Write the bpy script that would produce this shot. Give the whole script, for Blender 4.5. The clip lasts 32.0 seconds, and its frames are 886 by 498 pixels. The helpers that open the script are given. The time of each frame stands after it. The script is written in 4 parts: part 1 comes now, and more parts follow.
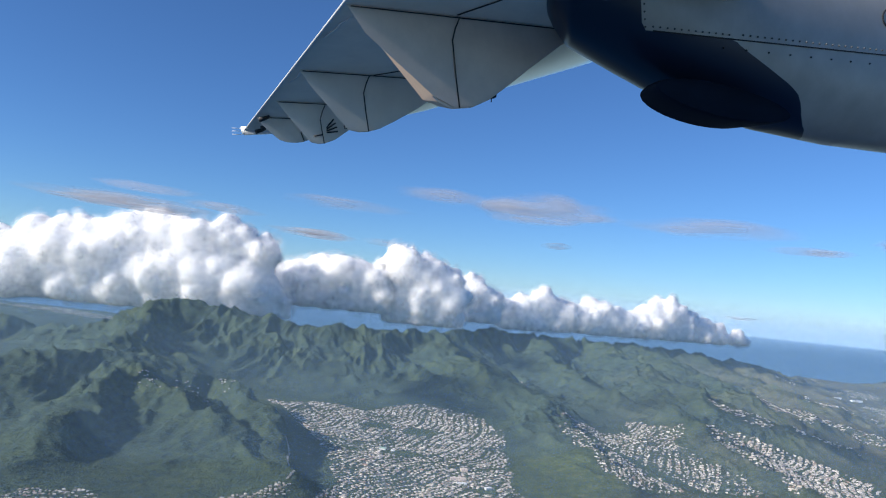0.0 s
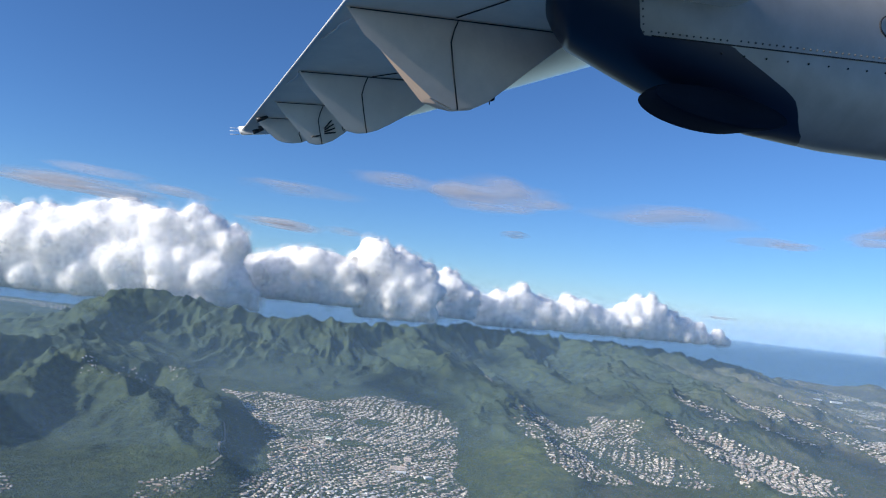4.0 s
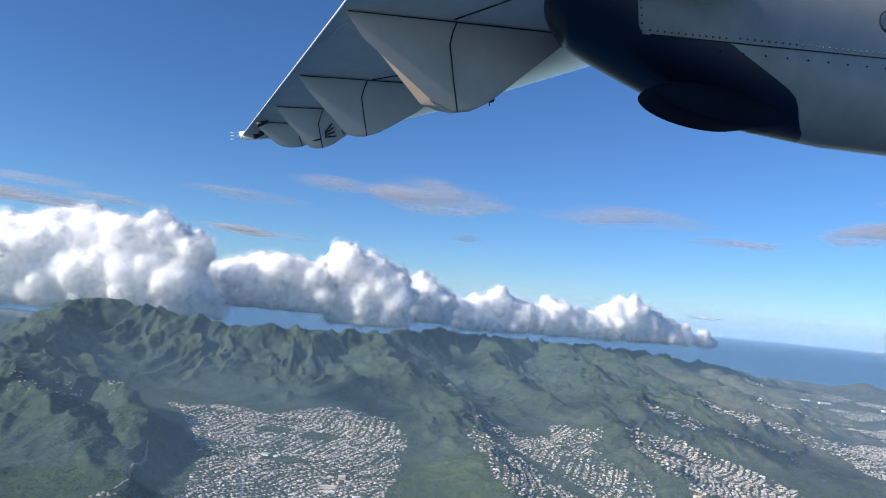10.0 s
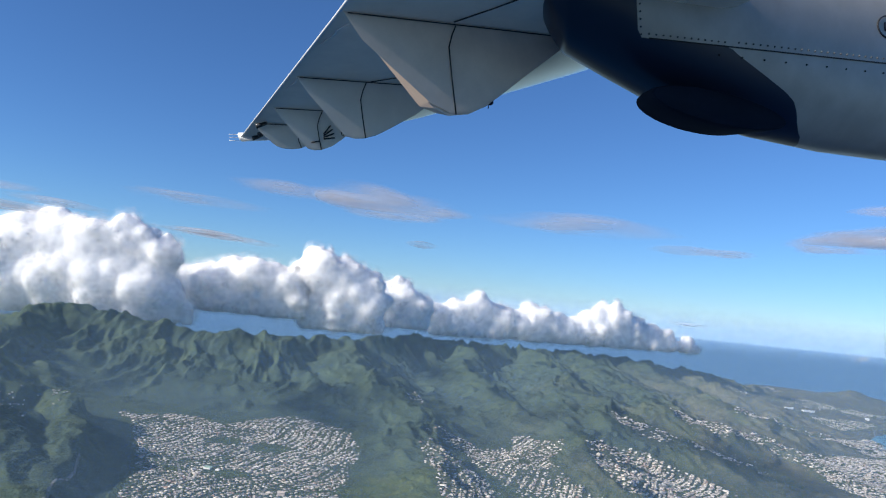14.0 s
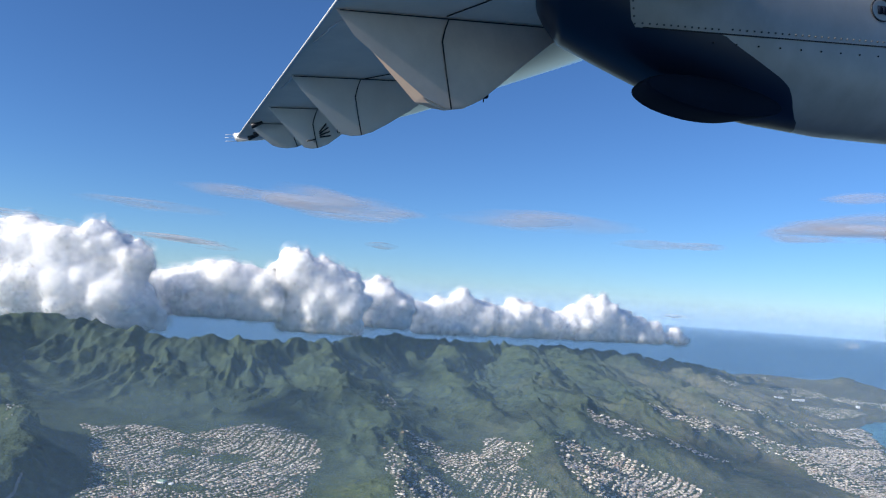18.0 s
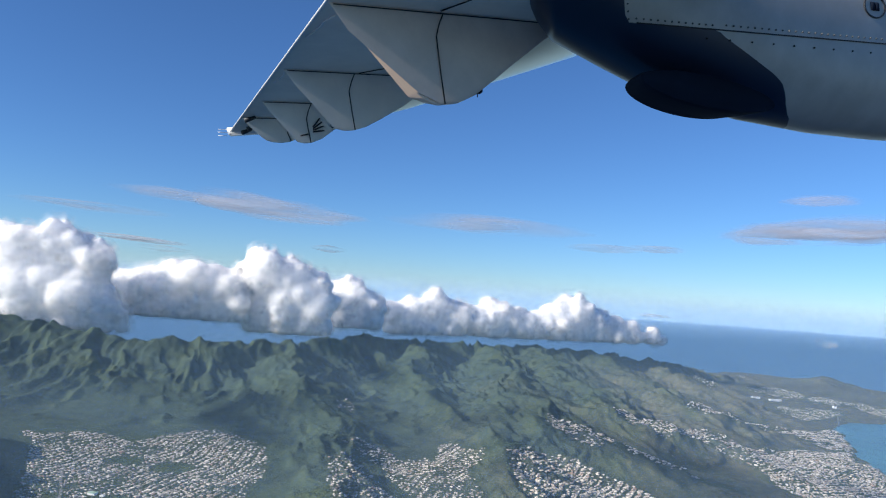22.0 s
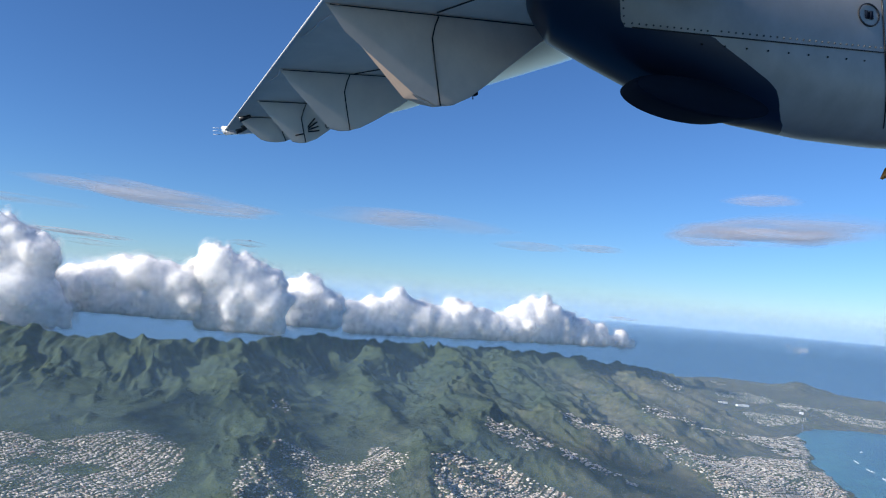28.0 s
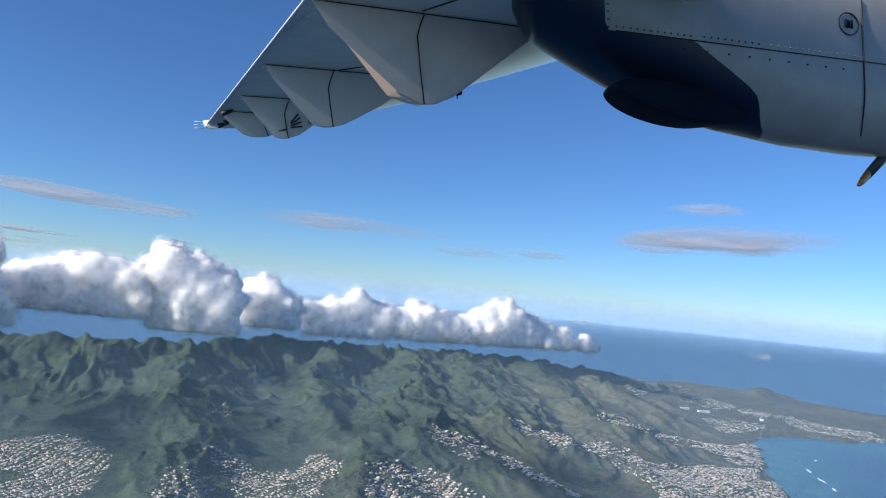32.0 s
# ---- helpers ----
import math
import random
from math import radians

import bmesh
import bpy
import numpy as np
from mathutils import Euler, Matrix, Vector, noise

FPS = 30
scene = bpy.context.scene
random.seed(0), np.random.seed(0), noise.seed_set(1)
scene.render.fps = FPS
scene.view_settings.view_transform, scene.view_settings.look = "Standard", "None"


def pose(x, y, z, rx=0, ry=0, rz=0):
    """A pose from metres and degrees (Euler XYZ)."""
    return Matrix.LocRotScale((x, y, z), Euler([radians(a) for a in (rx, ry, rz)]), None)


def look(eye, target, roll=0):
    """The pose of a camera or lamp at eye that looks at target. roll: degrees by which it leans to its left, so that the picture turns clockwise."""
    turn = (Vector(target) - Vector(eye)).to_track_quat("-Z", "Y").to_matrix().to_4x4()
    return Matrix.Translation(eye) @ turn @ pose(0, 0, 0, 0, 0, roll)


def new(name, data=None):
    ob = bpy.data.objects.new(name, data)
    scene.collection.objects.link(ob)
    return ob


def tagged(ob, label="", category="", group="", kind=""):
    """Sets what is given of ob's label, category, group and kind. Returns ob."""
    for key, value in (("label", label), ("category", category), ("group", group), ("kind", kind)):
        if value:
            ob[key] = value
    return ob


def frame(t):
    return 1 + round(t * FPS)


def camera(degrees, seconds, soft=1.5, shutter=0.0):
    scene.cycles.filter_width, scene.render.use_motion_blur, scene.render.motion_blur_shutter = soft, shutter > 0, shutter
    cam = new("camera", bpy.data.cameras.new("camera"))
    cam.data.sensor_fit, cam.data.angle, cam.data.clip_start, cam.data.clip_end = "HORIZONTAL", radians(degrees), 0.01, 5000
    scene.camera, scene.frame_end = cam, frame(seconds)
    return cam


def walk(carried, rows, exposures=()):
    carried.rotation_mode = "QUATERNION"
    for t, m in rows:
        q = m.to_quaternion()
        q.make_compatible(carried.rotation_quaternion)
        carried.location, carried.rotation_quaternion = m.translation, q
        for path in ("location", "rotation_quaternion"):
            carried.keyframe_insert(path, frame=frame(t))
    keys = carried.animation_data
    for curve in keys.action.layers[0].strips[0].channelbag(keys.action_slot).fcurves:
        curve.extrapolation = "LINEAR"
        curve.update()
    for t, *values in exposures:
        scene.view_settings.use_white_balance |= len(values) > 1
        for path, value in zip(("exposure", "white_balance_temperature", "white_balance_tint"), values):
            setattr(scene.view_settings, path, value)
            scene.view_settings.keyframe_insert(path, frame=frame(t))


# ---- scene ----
# Scale: 1 unit of the model stands for about 200 m of land (ridge about 800 m, headland about 200 m high).
cam = camera(63.44, 32.0, soft=1.1)
PATH = [
    (0, look((-3.606, -1.944, 6.218), (-3.7912, 8.0357, 6.8204), 5.32)),
    (0.5, look((-3.369, -1.876, 6.168), (-3.5546, 8.1036, 6.7850), 5.72)),
    (1, look((-3.139, -1.816, 6.055), (-3.3054, 8.1621, 6.6915), 5.95)),
    (1.5, look((-2.947, -1.740, 5.980), (-3.0960, 8.2386, 6.6106), 6.08)),
    (2, look((-2.761, -1.667, 5.967), (-2.8954, 8.3134, 6.5800), 6.22)),
    (2.5, look((-2.573, -1.589, 5.904), (-2.7026, 8.3907, 6.5249), 6.10)),
    (3, look((-2.375, -1.511, 5.867), (-2.5134, 8.4682, 6.4967), 6.03)),
    (3.5, look((-2.195, -1.434, 5.865), (-2.3419, 8.5446, 6.4970), 5.99)),
    (5.5, look((-1.546, -1.098, 5.777), (-1.6846, 8.8786, 6.4423), 5.63)),
    (6, look((-1.365, -1.007, 5.763), (-1.5447, 8.9714, 6.3985), 5.33)),
    (6.5, look((-1.210, -0.929, 5.793), (-1.4086, 9.0509, 6.4026), 5.00)),
    (7, look((-1.030, -0.836, 5.844), (-1.2340, 9.1437, 6.4556), 4.97)),
    (7.5, look((-0.870, -0.745, 5.901), (-1.0717, 9.2337, 6.5268), 5.35)),
    (8, look((-0.681, -0.665, 5.861), (-0.8804, 9.3120, 6.5155), 5.22)),
    (8.5, look((-0.517, -0.586, 5.904), (-0.7056, 9.3920, 6.5376), 4.89)),
    (9, look((-0.383, -0.494, 6.027), (-0.5672, 9.4861, 6.6329), 4.71)),
    (9.5, look((-0.239, -0.385, 6.138), (-0.4291, 9.5940, 6.7539), 4.76)),
    (10, look((-0.096, -0.287, 6.215), (-0.2775, 9.6892, 6.8770), 5.13)),
    (10.5, look((0.073, -0.199, 6.223), (-0.1061, 9.7742, 6.9359), 5.12)),
    (11, look((0.257, -0.129, 6.218), (0.0788, 9.8443, 6.9238), 4.92)),
    (11.5, look((0.447, -0.047, 6.273), (0.2596, 9.9286, 6.9482), 4.88)),
    (12, look((0.626, 0.052, 6.376), (0.4438, 10.0289, 7.0228), 5.09)),
    (12.5, look((0.824, 0.133, 6.401), (0.6445, 10.1095, 7.0638), 5.39)),
    (13, look((0.989, 0.236, 6.489), (0.8172, 10.2120, 7.1595), 5.53)),
    (13.5, look((1.160, 0.339, 6.553), (1.0036, 10.3152, 7.2238), 5.38)),
    (14, look((1.363, 0.416, 6.551), (1.1982, 10.3901, 7.2471), 5.38)),
    (14.5, look((1.511, 0.492, 6.636), (1.3485, 10.4650, 7.3462), 5.37)),
    (16.5, look((2.134, 0.828, 6.829), (1.9749, 10.8015, 7.5455), 5.16)),
    (17, look((2.277, 0.915, 6.898), (2.1241, 10.8907, 7.5725), 4.66)),
    (17.5, look((2.462, 0.993, 6.910), (2.3152, 10.9706, 7.5682), 4.29)),
    (18, look((2.658, 1.073, 6.866), (2.5088, 11.0522, 7.4944), 3.86)),
    (18.5, look((2.835, 1.175, 6.992), (2.6664, 11.1593, 7.5250), 3.70)),
    (19, look((2.948, 1.282, 7.209), (2.7908, 11.2681, 7.7188), 3.64)),
    (19.5, look((3.117, 1.373, 7.402), (2.9708, 11.3582, 7.9285), 3.65)),
    (20, look((3.350, 1.431, 7.354), (3.2126, 11.4144, 7.9139), 3.82)),
    (20.5, look((3.564, 1.482, 7.288), (3.4568, 11.4655, 7.8576), 4.00)),
    (21, look((3.782, 1.555, 7.215), (3.6980, 11.5378, 7.7992), 4.07)),
    (21.5, look((3.949, 1.657, 7.370), (3.8798, 11.6430, 7.8995), 3.95)),
    (22, look((4.140, 1.696, 7.280), (4.0772, 11.6793, 7.8462), 3.90)),
    (22.5, look((4.394, 1.738, 7.015), (4.3350, 11.7203, 7.6111), 3.83)),
    (23, look((4.669, 1.789, 6.803), (4.6217, 11.7726, 7.3783), 4.02)),
    (23.5, look((4.915, 1.847, 6.723), (4.9022, 11.8318, 7.2746), 4.50)),
    (24, look((5.122, 1.901, 6.728), (5.1294, 11.8870, 7.2625), 4.62)),
    (24.5, look((5.275, 1.985, 6.822), (5.2949, 11.9715, 7.3402), 4.47)),
    (25, look((5.417, 2.073, 6.967), (5.4478, 12.0593, 7.4953), 4.40)),
    (25.5, look((5.538, 2.165, 7.118), (5.5748, 12.1491, 7.6731), 4.54)),
    (26, look((5.675, 2.244, 7.174), (5.7145, 12.2259, 7.7767), 4.67)),
    (26.5, look((5.830, 2.329, 7.244), (5.8610, 12.3095, 7.8672), 4.85)),
    (28.5, look((6.554, 2.595, 7.343), (6.5831, 12.5776, 7.9319), 4.46)),
    (29, look((6.705, 2.670, 7.395), (6.7630, 12.6529, 7.9700), 4.38)),
    (29.5, look((6.869, 2.743, 7.525), (6.9487, 12.7286, 8.0609), 4.36)),
    (30, look((7.027, 2.814, 7.591), (7.1791, 12.7977, 8.1456), 4.63)),
    (30.5, look((7.223, 2.860, 7.451), (7.4319, 12.8385, 8.0785), 4.47)),
    (31, look((7.381, 2.927, 7.523), (7.6055, 12.9068, 8.1218), 4.72)),
    (31.5, look((7.559, 2.999, 7.602), (7.8096, 12.9770, 8.2227), 5.02)),
    (32, look((7.758, 3.064, 7.668), (8.0286, 13.0421, 8.2694), 5.47)),
]
walk(cam, PATH, exposures=[(0, 0.5, 6200, 10), (32, 0.5, 6200, 10)])

# ---- light ----
SUN_TO = Vector((-0.84, -0.39, 0.45)).normalized()      # from the land to the sun
world = bpy.data.worlds.new("sky_world")
scene.world = world
world.use_nodes = True
wn, wl = world.node_tree.nodes, world.node_tree.links
sky = wn.new("ShaderNodeTexSky")
sky.sky_type, sky.sun_disc = "NISHITA", False
sky.sun_elevation = math.asin(SUN_TO.z)
sky.sun_rotation = math.atan2(SUN_TO.x, SUN_TO.y)
sky.altitude, sky.air_density, sky.dust_density, sky.ozone_density = 3500, 1.3, 0.0, 6.0
wn["Background"].inputs["Strength"].default_value = 0.077
tint = wn.new("ShaderNodeMix")
tint.data_type, tint.blend_type = "RGBA", "MULTIPLY"
tint.inputs[0].default_value, tint.inputs[7].default_value = 1.0, (0.84, 1.0, 1.16, 1)
wl.new(sky.outputs["Color"], tint.inputs[6])
wl.new(tint.outputs[2], wn["Background"].inputs["Color"])
sun = new("sun", bpy.data.lights.new("sun", "SUN"))
sun.data.energy, sun.data.angle, sun.data.color = 5.0, radians(0.53), (1.0, 0.91, 0.78)
sun.matrix_world = look(SUN_TO * 60, (0, 0, 0))


# ---- materials ----
def mat(name, rough=0.8, metal=0.0):
    m = bpy.data.materials.new(name)
    m.use_nodes = True
    b = m.node_tree.nodes["Principled BSDF"]
    b.inputs["Roughness"].default_value, b.inputs["Metallic"].default_value = rough, metal
    return m, m.node_tree.nodes, m.node_tree.links, b


def noise_node(n, l, scale, detail=6.0, rough=0.55, vec=None):
    t = n.new("ShaderNodeTexNoise")
    t.inputs["Scale"].default_value, t.inputs["Detail"].default_value, t.inputs["Roughness"].default_value = scale, detail, rough
    if vec is None:
        vec = n.get("tc") or n.new("ShaderNodeTexCoord")
        vec.name = "tc"
        vec = vec.outputs["Object"]
    l.new(vec, t.inputs["Vector"])
    return t


def ramp(n, l, fac, stops):
    r = n.new("ShaderNodeValToRGB")
    el = r.color_ramp.elements
    while len(el) < len(stops):
        el.new(0.5)
    for e, (p, c) in zip(el, stops):
        e.position, e.color = p, (*c, 1)
    l.new(fac, r.inputs["Fac"])
    return r


def mix(n, l, fac, a, b, mode="MIX"):
    m = n.new("ShaderNodeMix")
    m.data_type, m.blend_type = "RGBA", mode
    for sock, v in (("Factor", fac), ("A", a), ("B", b)):
        i = [s for s in m.inputs if s.name == sock and s.type == ("VALUE" if sock == "Factor" else "RGBA")][0]
        if isinstance(v, (int, float)):
            i.default_value = v
        elif isinstance(v, tuple):
            i.default_value = (*v, 1)
        else:
            l.new(v, i)
    return [s for s in m.outputs if s.type == "RGBA"][0]


def bump(n, l, b, height, strength, distance):
    k = n.new("ShaderNodeBump")
    k.inputs["Strength"].default_value, k.inputs["Distance"].default_value = strength, distance
    l.new(height, k.inputs["Height"])
    l.new(k.outputs["Normal"], b.inputs["Normal"])


def land_material():
    m, n, l, b = mat("land", 0.9)
    big = noise_node(n, l, 0.35, 5)
    mid = noise_node(n, l, 2.2, 8, 0.65)
    fine = noise_node(n, l, 14.0, 6, 0.7)
    forest = ramp(n, l, mid.outputs["Fac"], [(0.3, (0.031, 0.048, 0.04)), (0.46, (0.046, 0.068, 0.05)), (0.6, (0.066, 0.09, 0.057)), (0.75, (0.092, 0.115, 0.068))])
    dry = ramp(n, l, mid.outputs["Fac"], [(0.3, (0.075, 0.08, 0.06)), (0.5, (0.13, 0.12, 0.09)), (0.68, (0.21, 0.18, 0.135))])
    town = ramp(n, l, fine.outputs["Fac"], [(0.4, (0.045, 0.065, 0.045)), (0.55, (0.10, 0.11, 0.09)), (0.7, (0.22, 0.21, 0.2))])
    at = [n.new("ShaderNodeAttribute") for _ in range(3)]
    for a, k in zip(at, ("dry", "town", "grass")):
        a.attribute_name = k
    c = mix(n, l, at[0].outputs["Fac"], forest.outputs["Color"], dry.outputs["Color"])
    g = ramp(n, l, mid.outputs["Fac"], [(0.3, (0.06, 0.09, 0.04)), (0.6, (0.12, 0.14, 0.06)), (0.8, (0.2, 0.18, 0.1))])
    c = mix(n, l, at[2].outputs["Fac"], c, g.outputs["Color"])
    c = mix(n, l, at[1].outputs["Fac"], c, town.outputs["Color"])
    tone = ramp(n, l, big.outputs["Fac"], [(0.3, (0.75, 0.8, 0.8)), (0.7, (1.08, 1.1, 1.02))])
    c = mix(n, l, 1.0, c, tone.outputs["Color"], "MULTIPLY")
    grain = ramp(n, l, noise_node(n, l, 7.0, 8, 0.75).outputs["Fac"], [(0.32, (0.65, 0.67, 0.68)), (0.5, (1.0, 1.0, 1.0)), (0.68, (1.35, 1.33, 1.2))])
    c = mix(n, l, 1.0, c, grain.outputs["Color"], "MULTIPLY")
    l.new(c, b.inputs["Base Color"])
    b.inputs["Specular IOR Level"].default_value = 0.15
    bump(n, l, b, noise_node(n, l, 9.0, 8, 0.72).outputs["Fac"], 0.9, 0.09)
    return m


def water_material():
    m, n, l, b = mat("sea_water", 0.3)
    b.inputs["Specular IOR Level"].default_value = 0.3
    a = noise_node(n, l, 0.12, 4)
    r = ramp(n, l, a.outputs["Fac"], [(0.35, (0.005, 0.055, 0.14)), (0.65, (0.01, 0.07, 0.17))])
    sh = n.new("ShaderNodeAttribute")
    sh.attribute_name = "shallow"
    s = ramp(n, l, noise_node(n, l, 0.9, 6, 0.65).outputs["Fac"], [(0.35, (0.02, 0.10, 0.17)), (0.6, (0.05, 0.19, 0.24)), (0.75, (0.12, 0.25, 0.26))])
    l.new(mix(n, l, sh.outputs["Fac"], r.outputs["Color"], s.outputs["Color"]), b.inputs["Base Color"])
    bump(n, l, b, noise_node(n, l, 6.0, 5).outputs["Fac"], 0.4, 0.03)
    return m


def cloud_material(name, lo, hi):
    m, n, l, b = mat(name, 1.0)
    a = noise_node(n, l, 0.8, 6, 0.6)
    r = ramp(n, l, a.outputs["Fac"], [(0.3, lo), (0.7, hi)])
    l.new(r.outputs["Color"], b.inputs["Base Color"])
    b.inputs["Specular IOR Level"].default_value = 0.0
    b.inputs["Subsurface Weight"].default_value, b.inputs["Subsurface Scale"].default_value = 1.0, 5.0
    b.inputs["Subsurface Radius"].default_value = (1.0, 1.0, 1.0)
    return m


LAND, WATER = land_material(), water_material()
CLOUD = cloud_material("cumulus_white", (0.96, 0.955, 0.95), (0.98, 0.975, 0.97))


def soft_material(name, col, attr="", alpha=1.0, scale=1.0, lo=0.36, hi=0.66, forward=0.7):
    """Thin mist: light scattered forward and back, most of it let through."""
    m = bpy.data.materials.new(name)
    m.use_nodes = True
    n, l = m.node_tree.nodes, m.node_tree.links
    n.remove(n["Principled BSDF"])
    d, t, k, o, x = n.new("ShaderNodeBsdfDiffuse"), n.new("ShaderNodeBsdfTranslucent"), n.new("ShaderNodeMixShader"), n.new("ShaderNodeMixShader"), n.new("ShaderNodeBsdfTransparent")
    d.inputs["Color"].default_value = t.inputs["Color"].default_value = (*col, 1)
    l.new(d.outputs[0], k.inputs[1]), l.new(t.outputs[0], k.inputs[2])
    l.new(x.outputs[0], o.inputs[1]), l.new(k.outputs[0], o.inputs[2])
    k.inputs[0].default_value = forward
    if attr:
        a, q = n.new("ShaderNodeAttribute"), n.new("ShaderNodeMath")
        a.attribute_name, q.operation = attr, "MULTIPLY"
        f_ = ramp(n, l, noise_node(n, l, scale, 1.5, 0.5).outputs["Fac"], [(lo, (0, 0, 0)), (hi, (alpha,) * 3)])
        l.new(a.outputs["Fac"], q.inputs[0]), l.new(f_.outputs["Color"], q.inputs[1])
        l.new(q.outputs[0], o.inputs[0])
    else:
        o.inputs[0].default_value = alpha
    l.new(o.outputs[0], n["Material Output"].inputs["Surface"])
    return m


STRATUS = soft_material("stratus_grey", (0.80, 0.79, 0.84), "soft", 0.5, 0.35, 0.3, 0.7, 0.5)
VEIL = soft_material("cloud_veil", (0.97, 0.965, 0.96), "soft", 1.0, 1.0, 0.3, 0.6, 0.5)
vn, vl = VEIL.node_tree.nodes, VEIL.node_tree.links
over, gain, thin = (vn.new("ShaderNodeMath") for _ in range(3))
thick = vn.new("ShaderNodeAttribute")
over.operation, gain.operation, thin.operation, thick.attribute_name = "SUBTRACT", "MULTIPLY", "MULTIPLY", "erode"
gain.inputs[1].default_value, gain.use_clamp, thin.inputs[1].default_value = 3.0, True, 0.34
vl.new(noise_node(vn, vl, 1.1, 6, 0.6).outputs["Fac"], over.inputs[0])
vl.new(thick.outputs["Fac"], over.inputs[1])
vl.new(over.outputs[0], gain.inputs[0])
vl.new(gain.outputs[0], thin.inputs[0])
vl.new(thin.outputs[0], [m_ for m_ in vn if m_.type == "MIX_SHADER" and m_.outputs[0].links[0].to_node.type == "OUTPUT_MATERIAL"][0].inputs[0])
# blue of distant air, put into the colour of see-through sheets
HAZE = soft_material("haze_sheet_tint", (0.44, 0.70, 1.0), "soft", 0.05, 0.02, 0.0, 0.3, 0.3)


# ---- the lie of the land ----
def hash2(i, j, seed):
    k = (i.astype(np.int64) * 374761393 + j.astype(np.int64) * 668265263 + seed * 974711) & 0x7FFFFFFF
    k = ((k ^ (k >> 13)) * 1274126177) & 0x7FFFFFFF
    return ((k ^ (k >> 16)) & 0xFFFF) / 65535.0


def vnoise(x, y, seed=0):
    i, j = np.floor(x), np.floor(y)
    u, v = x - i, y - j
    u, v = u * u * (3 - 2 * u), v * v * (3 - 2 * v)
    a, b, c, d = hash2(i, j, seed), hash2(i + 1, j, seed), hash2(i, j + 1, seed), hash2(i + 1, j + 1, seed)
    return (a + (b - a) * u) * (1 - v) + (c + (d - c) * u) * v


def fbm(x, y, octaves=4, seed=0):
    s, amp, tot = 0.0, 1.0, 0.0
    for o in range(octaves):
        s, tot = s + amp * vnoise(x, y, seed + 17 * o), tot + amp
        x, y, amp = x * 2.03 + 5.1, y * 2.03 - 3.7, amp * 0.5
    return s / tot


def ridged(x, y, octaves=5, seed=0):
    """Sharp branching ridges, 0 to about 1."""
    s, amp, tot, w = 0.0, 1.0, 0.0, 1.0
    for o in range(octaves):
        k = (1 - np.abs(2 * vnoise(x, y, seed + 13 * o) - 1)) ** 2 * w
        s, tot, w = s + amp * k, tot + amp, np.clip(k * 1.6, 0.25, 1)
        x, y, amp = x * 1.93 * 0.9 + y * 1.93 * 0.44 + 3.3, y * 1.93 * 0.9 - x * 1.93 * 0.44 + 7.7, amp * 0.55
    return s / tot


def smooth(e0, e1, v):
    t = np.clip((v - e0) / (e1 - e0), 0, 1)
    return t * t * (3 - 2 * t)


# island outline: the leeward shore, the bay, the headland, the windward shore
SHORE = [(19, -60), (22, 15), (24.8, 33), (26.3, 39.5), (28.1, 44), (30, 49.5), (33, 52.6), (36, 53.4), (38.5, 52.8), (41.4, 54.3), (47, 57.5), (55, 58),
         (57, 62), (50, 73), (45, 82), (39, 86), (30, 80), (20, 70), (10, 64), (2, 58.5), (-6, 55), (-16, 54), (-24, 58), (-40, 78), (-90, 90), (-90, -60)]

# crests, each a line of (x, y, height) with the steepness of its flanks and the strength of its fluting
CRESTS = []


def crest(steep, rib, *line):
    CRESTS.append((line, steep, rib))


crest(0.62, 1, (-60, 38, 3), (-36, 38, 3.5), (-31.5, 38.5, 3.2), (-28, 39, 2.2), (-24, 38, 2.5), (-21.4, 37.5, 3.5), (-19.5, 37.6, 4.6), (-15, 38.2, 4.1), (-11, 39, 3.75), (-7.5, 40, 3.95), (-4.5, 43, 3.7), (-1, 47, 4.05), (5, 51.5, 3.75), (10.5, 56.4, 3.6), (16, 59.5, 3.15), (22, 63, 2.5), (30, 68, 1.3), (37, 74, 0.7))
crest(0.45, 0.8, (-19.5, 37.5, 4.2), (-18.5, 33, 3.3), (-17, 28, 2.75), (-15, 24.6, 2.6), (-12.6, 22.5, 2.2), (-10, 20, 1.8), (-7.8, 17, 1.35), (-6.6, 14.5, 1), (-5.5, 11, 0.3))
crest(0.9, 0.5, (-15, 24.6, 2.6), (-12.2, 26, 2.3), (-10.6, 24.4, 2.05), (-9.2, 21.8, 1.8), (-8.3, 19.4, 1.5), (-7.6, 17.2, 1.2), (-7, 15.3, 0.85))
crest(0.4, 0.8, (-17, 27, 2.7), (-22, 22, 2.5), (-24, 15, 1.8), (-26, 9, 0.8))
crest(0.5, 0.8, (-15, 24.6, 2.6), (-14.5, 19.5, 1.9), (-13.5, 16, 1))
crest(0.42, 0.6, (-4.5, 43, 3.7), (-3.5, 38, 3.1), (-1.6, 33, 2.65), (0.2, 28.5, 2.15), (1, 24.5, 1.8), (1.6, 20.5, 1.3), (2.3, 17, 0.8), (3, 13, 0.4))
crest(0.5, 0.8, (2.5, 49.5, 3.8), (2.6, 42, 2.9), (3.6, 36.5, 2.3), (5.2, 31.5, 2))
crest(0.42, 0.6, (7.5, 53.5, 3.6), (7.6, 44, 2.95), (7.4, 36, 2.55), (6.6, 30, 2.2), (6.5, 25.4, 1.9), (7.6, 21.5, 1.25), (9.5, 17, 0.7), (11, 13, 0.2))
crest(0.36, 0.4, (8.4, 42, 2.9), (8.4, 35, 2.7), (8.6, 30.7, 2.52), (10.9, 29.2, 1.95), (13.6, 27.7, 1.05), (17, 25.5, 0.4))
